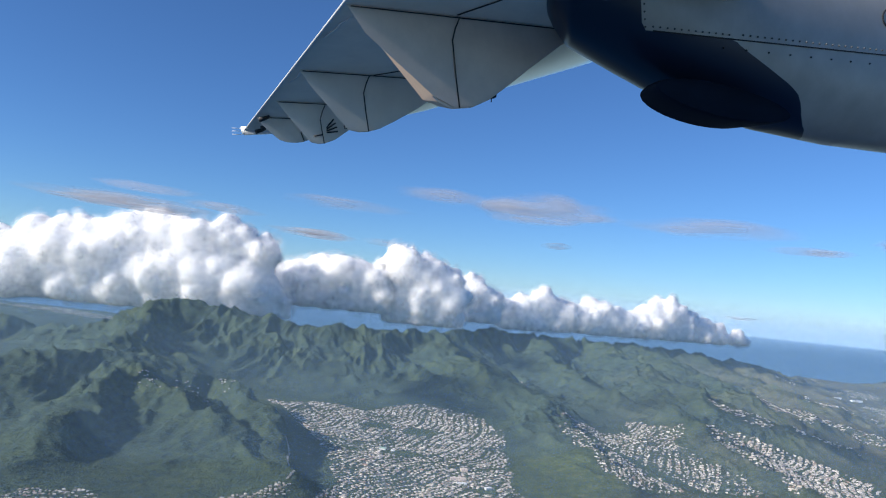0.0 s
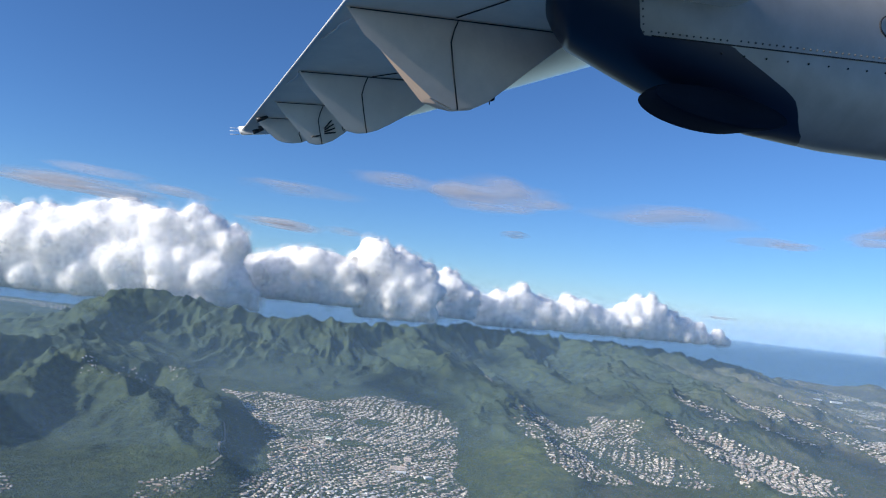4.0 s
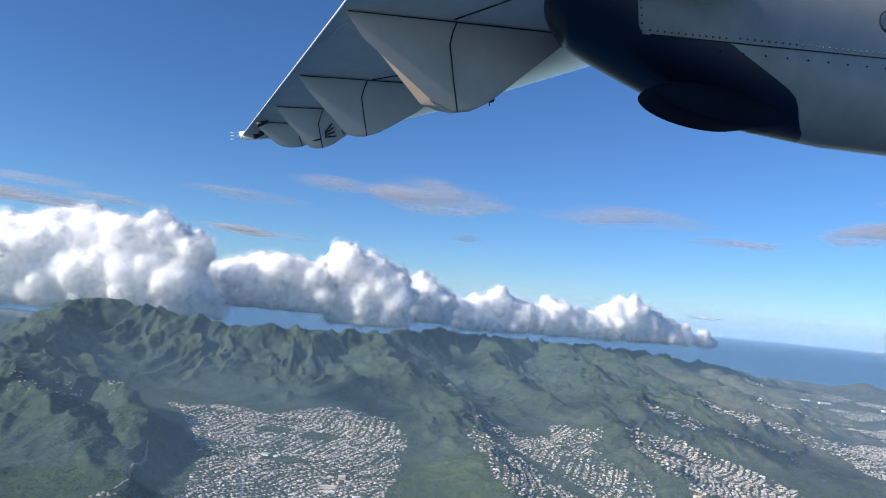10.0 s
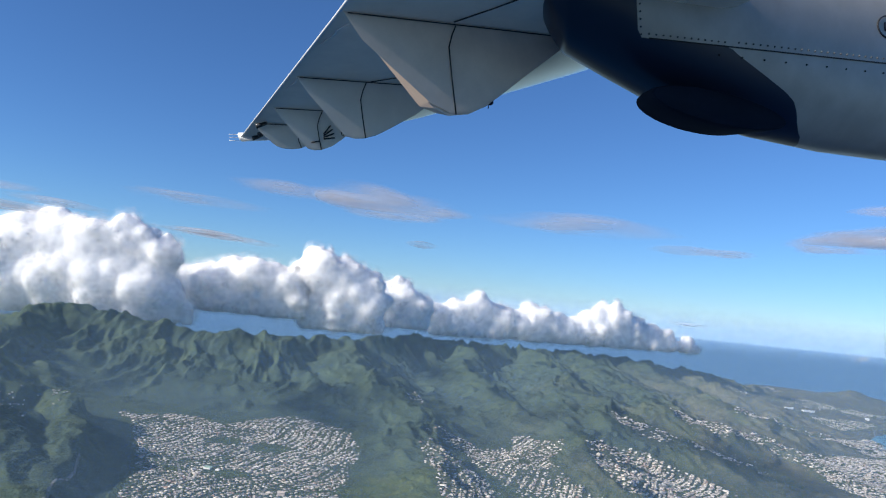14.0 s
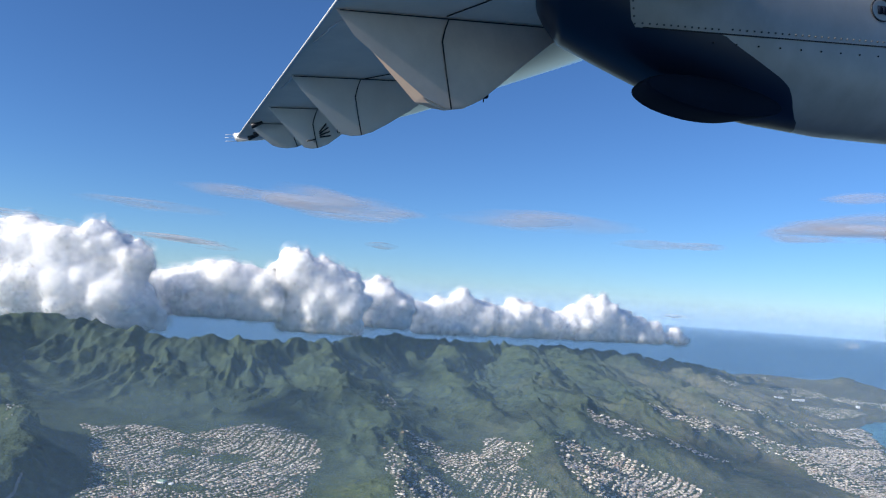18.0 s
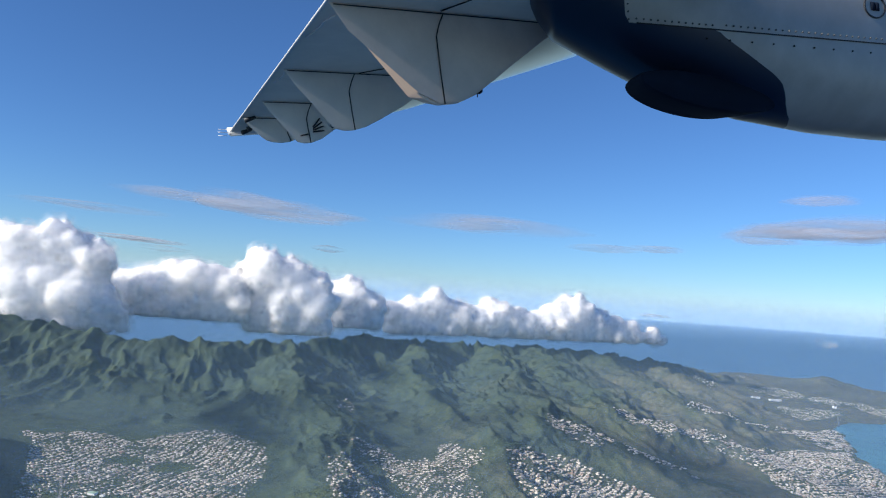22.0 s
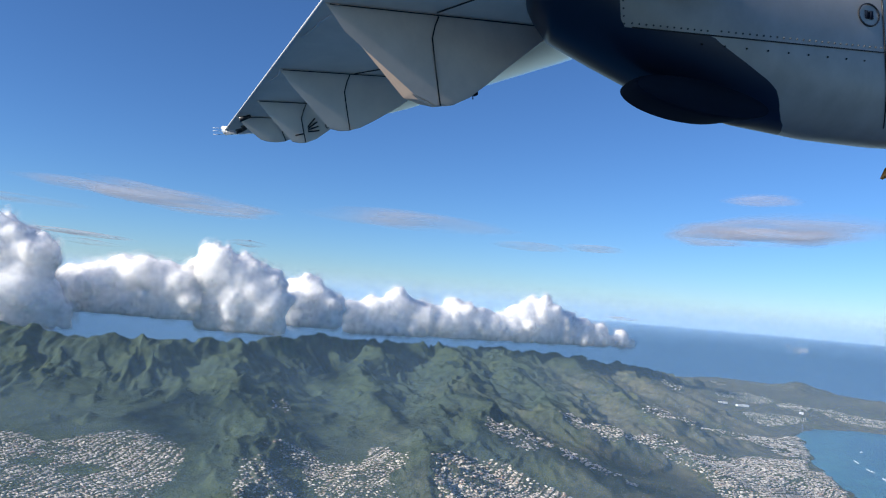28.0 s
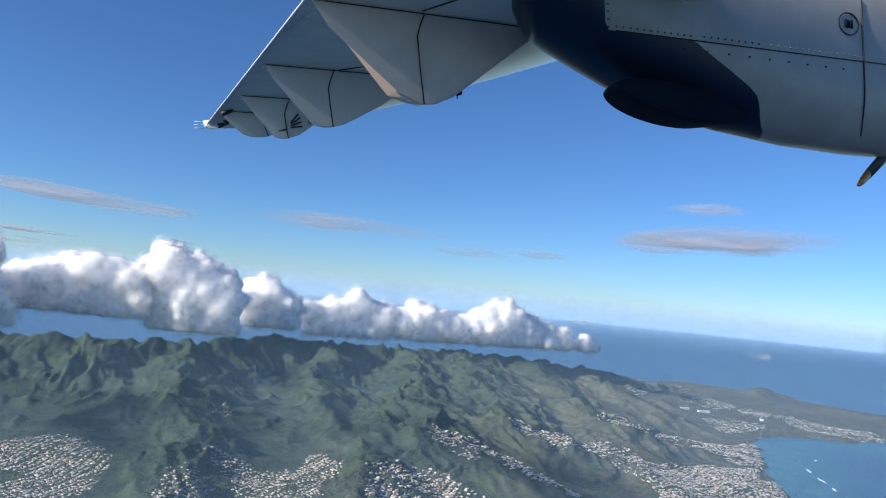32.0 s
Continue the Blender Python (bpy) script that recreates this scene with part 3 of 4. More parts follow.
def wing_body(y0, y1, steps):
    """The wing between two places along the span: a rounded nose, a flat underside and a thin trailing edge."""
    bm = bmesh.new()
    rings = []
    for i in range(steps + 1):
        y = y0 + (y1 - y0) * i / steps
        te, le = trail(y), lead(y)
        c = le - te
        th = 0.13 * c
        prof = [(0.0, 0.0), (0.25, 0.0), (0.55, 0.0), (0.75, -0.01), (0.93, -0.008), (0.985, 0.02), (1.0, 0.07), (0.97, 0.15), (0.88, 0.24), (0.65, 0.3), (0.35, 0.24), (0.1, 0.08), (0.0, 0.012)]
        rings.append([bm.verts.new((te + c * u, y, 1.2 + th * w / 0.3)) for u, w in prof])
    k = len(rings[0])
    for a, b in zip(rings, rings[1:]):
        for j in range(k):
            bm.faces.new((a[j], a[(j + 1) % k], b[(j + 1) % k], b[j]))
    bm.faces.new(rings[0])
    bm.faces.new(rings[-1][::-1])
    bmesh.ops.recalc_face_normals(bm, faces=bm.faces)
    return bm


inner = part("inner_panel", wing_body(0.6, 3.13, 8), GREY, wing, smooth_shade=False)
outer = part("outer_panel", wing_body(3.135, 6.3, 16), GREY, wing, smooth_shade=False)
# the edge's thin sunlit line, put in as a white strip
part("trailing_edge", strip([(trail(y) - 0.004, y, 1.203) for y in np.linspace(0.6, 6.3, 14)], 0.012, (-0.4, 0, -1), 0.006), LIGHT, wing, "white strip for the sunlit trailing edge")


def nose_skin():
    """Bare metal round the leading edge of the outer wing, laid over the panel."""
    bm = bmesh.new()
    rings = []
    for i in range(25):
        y = 3.2 + 3.05 * i / 24
        te, le = trail(y), lead(y)
        c = le - te
        th = 0.13 * c
        prof = [(0.66, -0.012), (0.75, -0.02), (0.93, -0.018), (0.99, 0.012), (1.006, 0.07), (0.975, 0.16), (0.88, 0.255)]
        rings.append([bm.verts.new((te + c * u, y, 1.2 + th * w / 0.3)) for u, w in prof])
    for a, b in zip(rings, rings[1:]):
        for j in range(6):
            bm.faces.new((a[j], a[j + 1], b[j + 1], b[j]))
    bmesh.ops.recalc_face_normals(bm, faces=bm.faces)
    return bm


part("leading_edge", nose_skin(), METAL, wing, "bright bare metal leading edge")


def fairing(y0, prof, width, seam_x, coat=None):
    """A wedge-shaped cover under the wing: flat inboard side, sloping lower face that widens from the tail forward."""
    def wide(x):
        return max(0.004, width * min(1.0, max(0.0, (x - prof[1][0]) / (prof[2][0] - prof[1][0]))))
    near = [(x, y0, z) for x, z in prof]
    far = [(x, y0 + wide(x), min(1.2, z + 0.03)) for x, z in prof]
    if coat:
        # the inner fairing's near side is cut back to an aft face that widens downward
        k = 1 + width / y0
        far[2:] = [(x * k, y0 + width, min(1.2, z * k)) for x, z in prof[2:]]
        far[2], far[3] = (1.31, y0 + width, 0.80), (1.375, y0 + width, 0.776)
    bm = prism(near, far)
    edges = [e for e in bm.edges if abs(e.verts[0].co.y - e.verts[1].co.y) < 0.001 and max(v.co.z for v in e.verts) < 1.19 and min(v.co.x for v in e.verts) > prof[2][0] - 0.01]
    bmesh.ops.bevel(bm, geom=edges, offset=0.012, segments=2, affect="EDGES")
    ob = part("flap_fairing", bm, coat or FAIRING, wing, smooth_shade=False)
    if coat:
        ob.data.materials.append(SUNLIT_EDGE)
        # faces turned aft get the sunlit tone as their colour
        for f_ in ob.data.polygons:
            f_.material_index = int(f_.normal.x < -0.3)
    zt = 1.2
    part("hinge_seam", strip([(prof[0][0] + 0.02, y0 - 0.004, zt - 0.008), (prof[-1][0], y0 - 0.004, zt - 0.006)], 0.0042, (0, -1, 0)), SEAM, ob, "black rubber seam")
    zs = np.interp(seam_x, [p[0] for p in prof[2:]], [p[1] for p in prof[2:]])
    part("joint_seam", strip([(seam_x + 0.01, y0 - 0.004, zt - 0.012), (seam_x - 0.012, y0 - 0.004, zt - 0.06), (seam_x - 0.03, y0 - 0.004, zt - 0.12), (seam_x - 0.02, y0 - 0.004, (zt + zs) / 2 - 0.05), (seam_x - 0.005, y0 - 0.004, zs + 0.004)], 0.0055, (0, -1, 0)), SEAM, ob, "black rubber seam")
    return ob


F1 = [(0.915, 1.2), (1.0, 1.075), (1.365, 0.775), (1.44, 0.742), (1.53, 0.755), (1.63, 0.80), (1.75, 0.885), (1.87, 0.975), (2.06, 1.11), (2.2, 1.2)]
F2 = [(0.94, 1.2), (1.01, 1.10), (1.24, 0.84), (1.30, 0.828), (1.36, 0.832), (1.44, 0.855), (1.53, 0.90), (1.71, 1.0), (1.85, 1.1), (1.98, 1.2)]
F3 = [(0.955, 1.2), (1.02, 1.115), (1.2, 0.905), (1.25, 0.895), (1.3, 0.90), (1.38, 0.93), (1.48, 1.0), (1.58, 1.08), (1.7, 1.15), (1.8, 1.2)]
F4 = [(0.90, 1.2), (0.95, 1.13), (1.08, 1.015), (1.13, 1.0), (1.2, 0.995), (1.27, 1.005), (1.33, 1.03), (1.42, 1.09), (1.5, 1.15), (1.58, 1.2)]
fairing(3.15, F1, 0.085, 1.47, TAN_GREY)
fairing(4.29, F2, 0.045, 1.37)
third = fairing(5.14, F3, 0.045, 1.3)
fairing(5.7, F4, 0.045, 1.28)


# engine nacelle: sections from the tail forward
def low_line(q):
    """Height over outboard distance of the nacelle's lower line, by distance ahead over outboard distance."""
    return float(np.interp(q, [0.60, 0.627, 0.654, 0.719, 0.823, 0.95, 1.077, 1.258, 1.454, 1.8, 2.2], [0.44, 0.385, 0.352, 0.327, 0.288, 0.256, 0.227, 0.205, 0.193, 0.188, 0.2]))


NY, NTOP = 2.86, 1.66


def section(x):
    zb = low_line(x / 2.93) * 2.93
    return zb, 0.31 * min(1.0, 0.85 + (x - 1.7) * 0.3)


def nacelle_body():
    xs_ = np.r_[np.linspace(1.78, 2.0, 16), np.linspace(2.03, 4.0, 70), np.linspace(4.05, 6.0, 16)]
    verts, faces, navy, heat = [], [], [], []
    m = 64
    for x in xs_:
        zb, half = section(x)
        for j in range(m):
            a = 2 * math.pi * j / m
            ca, sa = math.cos(a), math.sin(a)
            y = NY + half * math.copysign(abs(ca) ** 0.8, ca)
            z = (zb + NTOP) / 2 + (NTOP - zb) / 2 * math.copysign(abs(sa) ** 0.85, sa)
            xx = x + (y - NY) * 0.62 * max(0.0, 1 - (x - 1.78) / 1.2)
            verts.append((xx, y, z))
            x2, z2 = 2.6 * xx / y, 2.6 * z / y
            lower = np.interp(z2, [0.48, 0.51, 0.54, 0.57, 0.61, 0.66, 0.72, 0.8, 0.93, 1.02], [2.9, 3.12, 3.25, 3.32, 3.34, 3.31, 3.24, 3.12, 2.88, 2.70])
            lobe = lower - 0.2 * float(smooth(0.84, 0.62, z2))
            d_ = max(2.14 - x2, min(1.025 + 0.012 * (x2 - 2.1) - z2, lobe - x2))
            navy.append(0.5 + d_ * 4)
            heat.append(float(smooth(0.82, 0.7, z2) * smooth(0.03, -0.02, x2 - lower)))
    for i in range(len(xs_) - 1):
        for j in range(m):
            p, q = i * m + j, i * m + (j + 1) % m
            faces.append((p, q, q + m, p + m))
    faces += [tuple(range(m)), tuple(range(len(verts) - m, len(verts)))[::-1]]
    me = bpy.data.meshes.new("nacelle")
    me.from_pydata(verts, [], faces)
    me.shade_smooth()
    me.materials.append(NACELLE)
    attribute(me, "navy", navy)
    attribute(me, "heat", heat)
    ob = new("nacelle", me)
    ob.parent = wing
    return tagged(ob, "grey engine nacelle with dark navy tail paint")


nacelle = nacelle_body()


def side(x2, z2):
    """A place on the nacelle's inboard side, from its bearing at 2.6 outboard."""
    y = 2.58
    for _ in range(8):
        x, z = x2 * y / 2.6, z2 * y / 2.6
        x0 = x
        for _ in range(3):
            x0 = x - (y - NY) * 0.62 * max(0.0, 1 - (x0 - 1.78) / 1.2)
        zb, half = section(x0)
        s = min(0.995, abs(z - (zb + NTOP) / 2) / ((NTOP - zb) / 2)) ** (1 / 0.85)
        y = NY - half * (1 - s * s) ** 0.4
    return (x2 * y / 2.6, y - 0.003, z2 * y / 2.6)


# exhaust stub: a squashed, hollow pipe that leaves the cowl aft and downward
bm = bmesh.new()
rings = []
for u, rx_, rz_ in [(0.0, 0.40, 0.072), (0.012, 0.403, 0.077), (0.05, 0.40, 0.082), (0.14, 0.38, 0.085), (0.24, 0.34, 0.09)]:
    rings.append([bm.verts.new((2.53 + 0.15 * u + rx_ * math.cos(t_), 2.50 + u, 0.70 + 0.10 * u - 0.12 * math.cos(t_) * rx_ + rz_ * math.sin(t_))) for t_ in np.linspace(0, 2 * math.pi, 40, endpoint=False)])
for a, b in zip(rings, rings[1:]):
    for j in range(40):
        bm.faces.new((a[j], a[(j + 1) % 40], b[(j + 1) % 40], b[j]))
inner_ring = [bm.verts.new((v.co.x * 0.985 + 2.52 * 0.015, v.co.y + 0.004, v.co.z * 0.985 + 0.70 * 0.015)) for v in rings[0]]
for j in range(40):
    bm.faces.new((rings[0][(j + 1) % 40], rings[0][j], inner_ring[j], inner_ring[(j + 1) % 40]))
bm.faces.new(inner_ring[::-1])
bmesh.ops.recalc_face_normals(bm, faces=bm.faces)
part("exhaust_stub", bm, BLACK, nacelle, "soot-dark oval exhaust stub")


def bead_row(name, pts, r, material, parent, label):
    bm = bmesh.new()
    bmesh.ops.create_icosphere(bm, subdivisions=2, radius=r)
    first = part(name, bm, material, parent, label)
    first.location = pts[0]
    for p in pts[1:]:
        ob = tagged(new(name, first.data), label)
        ob.parent, ob.location = parent, p


bead_row("rivet", [side(2.155, z) for z in np.linspace(1.04, 1.5, 14)] + [side(x, 1.045 + 0.012 * (x - 2.1)) for x in np.linspace(2.2, 2.66, 12)] + [side(x, 1.05 + 0.012 * (x - 2.1)) for x in np.linspace(2.75, 3.95, 26)], 0.0048, RIVET, nacelle, "small domed grey rivet")
bead_row("screw", [side(x, 0.985 + 0.004 * (x - 2.7)) for x in np.linspace(2.62, 3.8, 9)], 0.005, SEAM, nacelle, "dark recessed screw")
part("cowl_seam", strip([side(x, 1.025 + 0.012 * (x - 2.1)) for x in np.linspace(2.2, 4.2, 24)], 0.005, (0, -1, 0)), SEAM, nacelle, "dark cowl joint")

# inspection hatch with two slots
hx, hz = 3.86, 1.25
ring = [side(hx + 0.085 * math.cos(t_), hz + 0.062 * math.sin(t_)) for t_ in np.linspace(0, 2 * math.pi, 33)]
part("hatch_seam", strip(ring, 0.007, (0, -1, 0)), SEAM, nacelle, "round hatch outline")
for dx_ in (-0.018, 0.018):
    part("hatch_slot", strip([side(hx + dx_, hz - 0.022), side(hx + dx_, hz + 0.022)], 0.026, (0, -1, 0), 0.004), BLACK, nacelle, "black hatch slot")
part("panel_seam", strip([side(3.98 - 0.35 * max(0.0, 0.9 - z) ** 1.5, z) for z in np.linspace(1.4, 0.62, 16)], 0.007, (0, -1, 0)), SEAM, nacelle, "dark curved panel joint")

# fuel drain under the outer wing, wing tip and its wicks
drain = (2.36, 4.50, 1.18)
bm = bmesh.new()
bmesh.ops.create_cube(bm, size=1, matrix=Matrix.Translation(drain) @ Matrix.Diagonal((0.05, 0.05, 0.045, 1)))
bmesh.ops.bevel(bm, geom=bm.edges[:], offset=0.008, segments=1, affect="EDGES")
bmesh.ops.create_cone(bm, segments=8, radius1=0.004, radius2=0.004, depth=0.10, cap_ends=True, matrix=Matrix.Translation((drain[0] - 0.01, drain[1], drain[2])))
part("drain_mast", bm, BLACK, wing, "small black drain mast")
bm = prism([(0.90, 6.3, 1.235), (0.89, 6.3, 1.17), (1.45, 6.3, 1.2), (1.45, 6.3, 1.27)], [(0.87, 6.44, 1.26), (0.90, 6.44, 1.18), (1.3, 6.44, 1.215), (1.3, 6.44, 1.26)])
bmesh.ops.bevel(bm, geom=bm.edges[:], offset=0.01, segments=2, affect="EDGES")
part("wing_tip", bm, LIGHT, wing, "white wing tip cap")
for k, z in enumerate((1.235, 1.21, 1.18)):
    bm = bmesh.new()
    bmesh.ops.create_cone(bm, segments=6, radius1=0.003, radius2=0.002, depth=0.08, cap_ends=True, matrix=Matrix.Translation((0.845, 6.4, z)) @ Matrix.Rotation(radians(90), 4, "Y"))
    part("static_wick", bm, LIGHT, wing, "thin static discharge wick")

# flap scale on the third fairing
for k, ang in enumerate((8, 22, 36, 50)):
    a = radians(ang)
    x0, z0 = 1.315, 0.985 + 0.012 * k
    part("scale_line", strip([(x0, 5.134, z0), (x0 + 0.085 * math.cos(a), 5.134, z0 + 0.085 * math.sin(a))], 0.010, (0, -1, 0), 0.002), SEAM, third, "black painted scale line")
part("scale_line", strip([(1.22, 5.134, 0.955), (1.28, 5.134, 0.968)], 0.010, (0, -1, 0), 0.002), SEAM, third, "black painted scale line")
for text, x, z in (("15", 1.43, 1.065), ("0", 1.445, 1.015)):
    cu = bpy.data.curves.new("scale_number", "FONT")
    cu.body, cu.size, cu.extrude = text, 0.06, 0.001
    ob = new("scale_number", cu)
    ob.parent = third
    ob.matrix_local = Matrix.Translation((x, 5.134, z)) @ Matrix.Rotation(radians(90), 4, "X")
    cu.materials.append(SEAM)
    tagged(ob, "black painted flap scale number")
for line in ([(0.985, 3.30, 1.196), (0.955, 3.42, 1.196), (0.962, 3.46, 1.196), (0.93, 3.66, 1.196)], [(0.955, 4.33, 1.196), (0.965, 4.43, 1.196), (0.94, 4.6, 1.196)]):
    part("pale_streak", strip(line, 0.012, (0, 0, -1), 0.002), LIGHT, wing, "pale zigzag streak on the grey paint")
# panel joints and aileron fittings
part("panel_joint", strip([(1.41, 4.28, 1.196), (1.52, 4.16, 1.196), (1.66, 4.02, 1.196)], 0.005, (0, 0, -1)), SEAM, wing, "dark panel joint")
part("panel_joint", strip([(1.46, 3.12, 1.196), (1.56, 2.9, 1.196), (1.62, 2.75, 1.196)], 0.005, (0, 0, -1)), SEAM, wing, "dark panel joint")
for x, y in ((0.95, 5.62), (1.02, 5.95), (1.0, 6.12)):
    bm = bmesh.new()
    bmesh.ops.create_cone(bm, segments=8, radius1=0.02, radius2=0.012, depth=0.09, cap_ends=True, matrix=Matrix.Translation((x, y, 1.17)) @ Matrix.Rotation(radians(70), 4, "Y"))
    part("aileron_hinge", bm, SEAM, wing, "dark aileron hinge fitting")

# propeller, at rest, one blade hanging below the nacelle
bm = bmesh.new()
rings = []
hub, tip = Vector((5.15, 2.9, 0.95)), Vector((4.34, 2.9, 0.38))
ax = (tip - hub).normalized()
for u, w in ((0.12, 0.05), (0.3, 0.075), (0.6, 0.085), (0.86, 0.07)):
    c = hub + (tip - hub) * u
    rings.append([bm.verts.new(c + Vector((0, 1, 0)).cross(ax) * w * s_ * (0.5 if abs(s_) < 1 else 0.5) + Vector((0, o_, 0))) for s_, o_ in ((-1, 0), (0, 0.012), (1, 0), (0, -0.012))])
for a, b in zip(rings, rings[1:]):
    for j in range(4):
        bm.faces.new((a[j], a[(j + 1) % 4], b[(j + 1) % 4], b[j]))
bm.faces.new(rings[0]), bm.faces.new(rings[-1][::-1])
bmesh.ops.recalc_face_normals(bm, faces=bm.faces)
blade = part("propeller_blade", bm, RIVET, wing, "dark grey propeller blade with an orange tip")
bm = bmesh.new()
rings = []
for u, w in ((0.862, 0.07), (0.95, 0.055), (1.0, 0.025)):
    c = hub + (tip - hub) * u
    rings.append([bm.verts.new(c + Vector((0, 1, 0)).cross(ax) * w * s_ * 0.5 + Vector((0, o_, 0))) for s_, o_ in ((-1, 0), (0, 0.012), (1, 0), (0, -0.012))])
for a, b in zip(rings, rings[1:]):
    for j in range(4):
        bm.faces.new((a[j], a[(j + 1) % 4], b[(j + 1) % 4], b[j]))
bm.faces.new(rings[0]), bm.faces.new(rings[-1][::-1])
bmesh.ops.recalc_face_normals(bm, faces=bm.faces)
part("blade_tip", bm, ORANGE, blade, "orange painted blade tip")


# ---- clouds ----
ICO = {}
for level in (2, 3, 5):
    b_ = bmesh.new()
    bmesh.ops.create_icosphere(b_, subdivisions=level, radius=1)
    b_.verts.ensure_lookup_table()
    ICO[level] = (np.array([v.co[:] for v in b_.verts]), np.array([[v.index for v in f_.verts] for f_ in b_.faces]))
    b_.free()


def vnoise3(p, seed):
    """Value noise in space, 0 to 1."""
    i = np.floor(p).astype(np.int64)
    f = p - i
    f = f * f * (3 - 2 * f)
    out = 0.0
    for dx in (0, 1):
        for dy in (0, 1):
            for dz in (0, 1):
                w = (f[:, 0] if dx else 1 - f[:, 0]) * (f[:, 1] if dy else 1 - f[:, 1]) * (f[:, 2] if dz else 1 - f[:, 2])
                out = out + w * hash2(i[:, 0] + dx + 57 * (i[:, 2] + dz), i[:, 1] + dy + 131 * (i[:, 2] + dz), seed)
    return out


def billow(p, k, seed):
    """Rounded bulges with creases between them, about -0.5 to 0.5."""
    return np.abs(2 * vnoise3(p * k + 40.0, seed) - 1) - 0.42


def mesh_arrays(me):
    co, nm = np.empty(len(me.vertices) * 3, np.float32), np.empty(len(me.vertices) * 3, np.float32)
    me.vertices.foreach_get("co", co)
    me.vertex_normals.foreach_get("vector", nm)
    return co.reshape(-1, 3).astype(float), nm.reshape(-1, 3).astype(float)


def place(me, co):
    me.vertices.foreach_set("co", co.ravel().astype(np.float32))
    me.update()


def cumulus(label, base, lumps, seed, torn=False):
    """A heap of billows over a flat base: every lump buds smaller ones; all are fused into one skin, roughened in bulges and wrapped in torn veils."""
    rng = np.random.default_rng(seed)
    balls = []
    for x, y, z, r in lumps:
        c = np.array((x, y, z))
        balls.append((c, r * 0.95, 3))
        if base - 0.2 < z - r < base + 1.3:
            balls.append((np.array((x, y, base + 0.5 * r)), r * 0.85, 3))
        for _ in range(14):
            v = rng.normal(size=3)
            v[2] = v[2] * 0.7 + 0.25
            v /= np.linalg.norm(v)
            q = r * rng.uniform(0.25, 0.55)
            b = c + v * (r - q * rng.uniform(0.2, 0.8))
            balls.append((b, q, 2))
    verts, faces, n = [], [], 0
    for c, r, level in balls:
        v, f_ = ICO[level]
        p = v * r + c
        p[:, 2] = np.where(p[:, 2] < base, base + (p[:, 2] - base) * 0.15, p[:, 2])
        verts.append(p)
        faces.append(f_ + n)
        n += len(v)
    me = bpy.data.meshes.new("cumulus_cloud")
    me.from_pydata(np.concatenate(verts).tolist(), [], np.concatenate(faces).tolist())
    ob = new("cumulus_cloud", me)
    fuse = ob.modifiers.new("fuse", "REMESH")
    fuse.mode, fuse.voxel_size = "VOXEL", 0.1
    soften = ob.modifiers.new("soften", "SMOOTH")
    soften.iterations, soften.factor = 16, 0.5
    done = bpy.data.meshes.new_from_object(ob.evaluated_get(bpy.context.evaluated_depsgraph_get()))
    ob.modifiers.clear()
    ob.data = done
    bpy.data.meshes.remove(me)
    for k, amp in ((0.55, 0.38), (1.3, 0.08), (2.9, 0.04)):
        co, nm = mesh_arrays(done)
        warp = co + 0.35 * np.stack([vnoise3(co * k * 1.7, seed + a) - 0.5 for a in (1, 2, 3)], -1) / k
        # the flat base stays calmer than the tops
        calm = 0.15 + 0.85 * smooth(base - 0.1, base + 1.0, co[:, 2])
        place(done, co + nm * (billow(warp, k, seed + 7) * amp * calm)[:, None])
    co, nm = mesh_arrays(done)
    fine = billow(co, 6.5, seed + 9) * 0.02
    place(done, co + nm * fine[:, None])
    done.shade_smooth()
    co, nm = mesh_arrays(done)
    swell = vnoise3(co * 1.1, seed + 20)
    for gap, erode in ((0.06, 0.36), (0.14, 0.42), (0.24, 0.48), (0.36, 0.53)):
        erode += 0.1 if torn else 0.0
        veil = done.copy()
        veil.name = "veil"
        veil.materials.clear()
        place(veil, co + nm * (gap * (0.6 + 0.8 * swell))[:, None])
        veil.materials.append(VEIL)
        attribute(veil, "erode", np.full(len(co), erode))
        edge = tagged(new("veil", veil), "thin torn misty edge")
        edge.parent = ob
    if torn:
        attribute(done, "erode", np.full(len(co), 0.55))
    done.materials.append(VEIL if torn else CLOUD)
    return tagged(ob, label, "cloud", "clouds over the ridge")


cumulus("tall white cumulus heap resting on the highest peak", 3.7, [(-33.24, 41.5, 4.41, 2.38), (-30.25, 41.5, 5.18, 2.5), (-27.6, 41.5, 5.92, 2.51), (-25.11, 41.5, 6.64, 2.3), (-23.33, 41.5, 7.47, 1.95), (-21.15, 41.5, 7.83, 1.75), (-19.24, 41.5, 7.58, 1.8), (-17.27, 41.5, 8.26, 1.47), (-15.32, 41.5, 7.58, 1.24), (-26.09, 41.5, 4.86, 2), (-23.73, 41.5, 5.06, 2.14), (-21.04, 41.5, 5.4, 2.2), (-18.36, 41.5, 5.76, 2.01), (-16.3, 41.5, 5.6, 1.68), (-14.7, 41.5, 4.9, 0.87), (-13.55, 41.5, 4.6, 0.43), (-19.6, 41.5, 4.75, 1.5), (-16.89, 41.5, 4.81, 1.03)], 40)
cumulus("rounded white cumulus heap above the ridge", 4.5, [(-15.2, 45.4, 6.12, 1.28), (-13.35, 45.4, 6.1, 1.5), (-11.55, 45.4, 6.51, 1.58), (-9.88, 45.4, 6.47, 1.64), (-8.56, 45.4, 6.1, 1.47), (-12.9, 45.4, 5.29, 1.1), (-10.52, 45.4, 5.42, 1.09), (-15.57, 45.4, 6.79, 0.64)], 41)
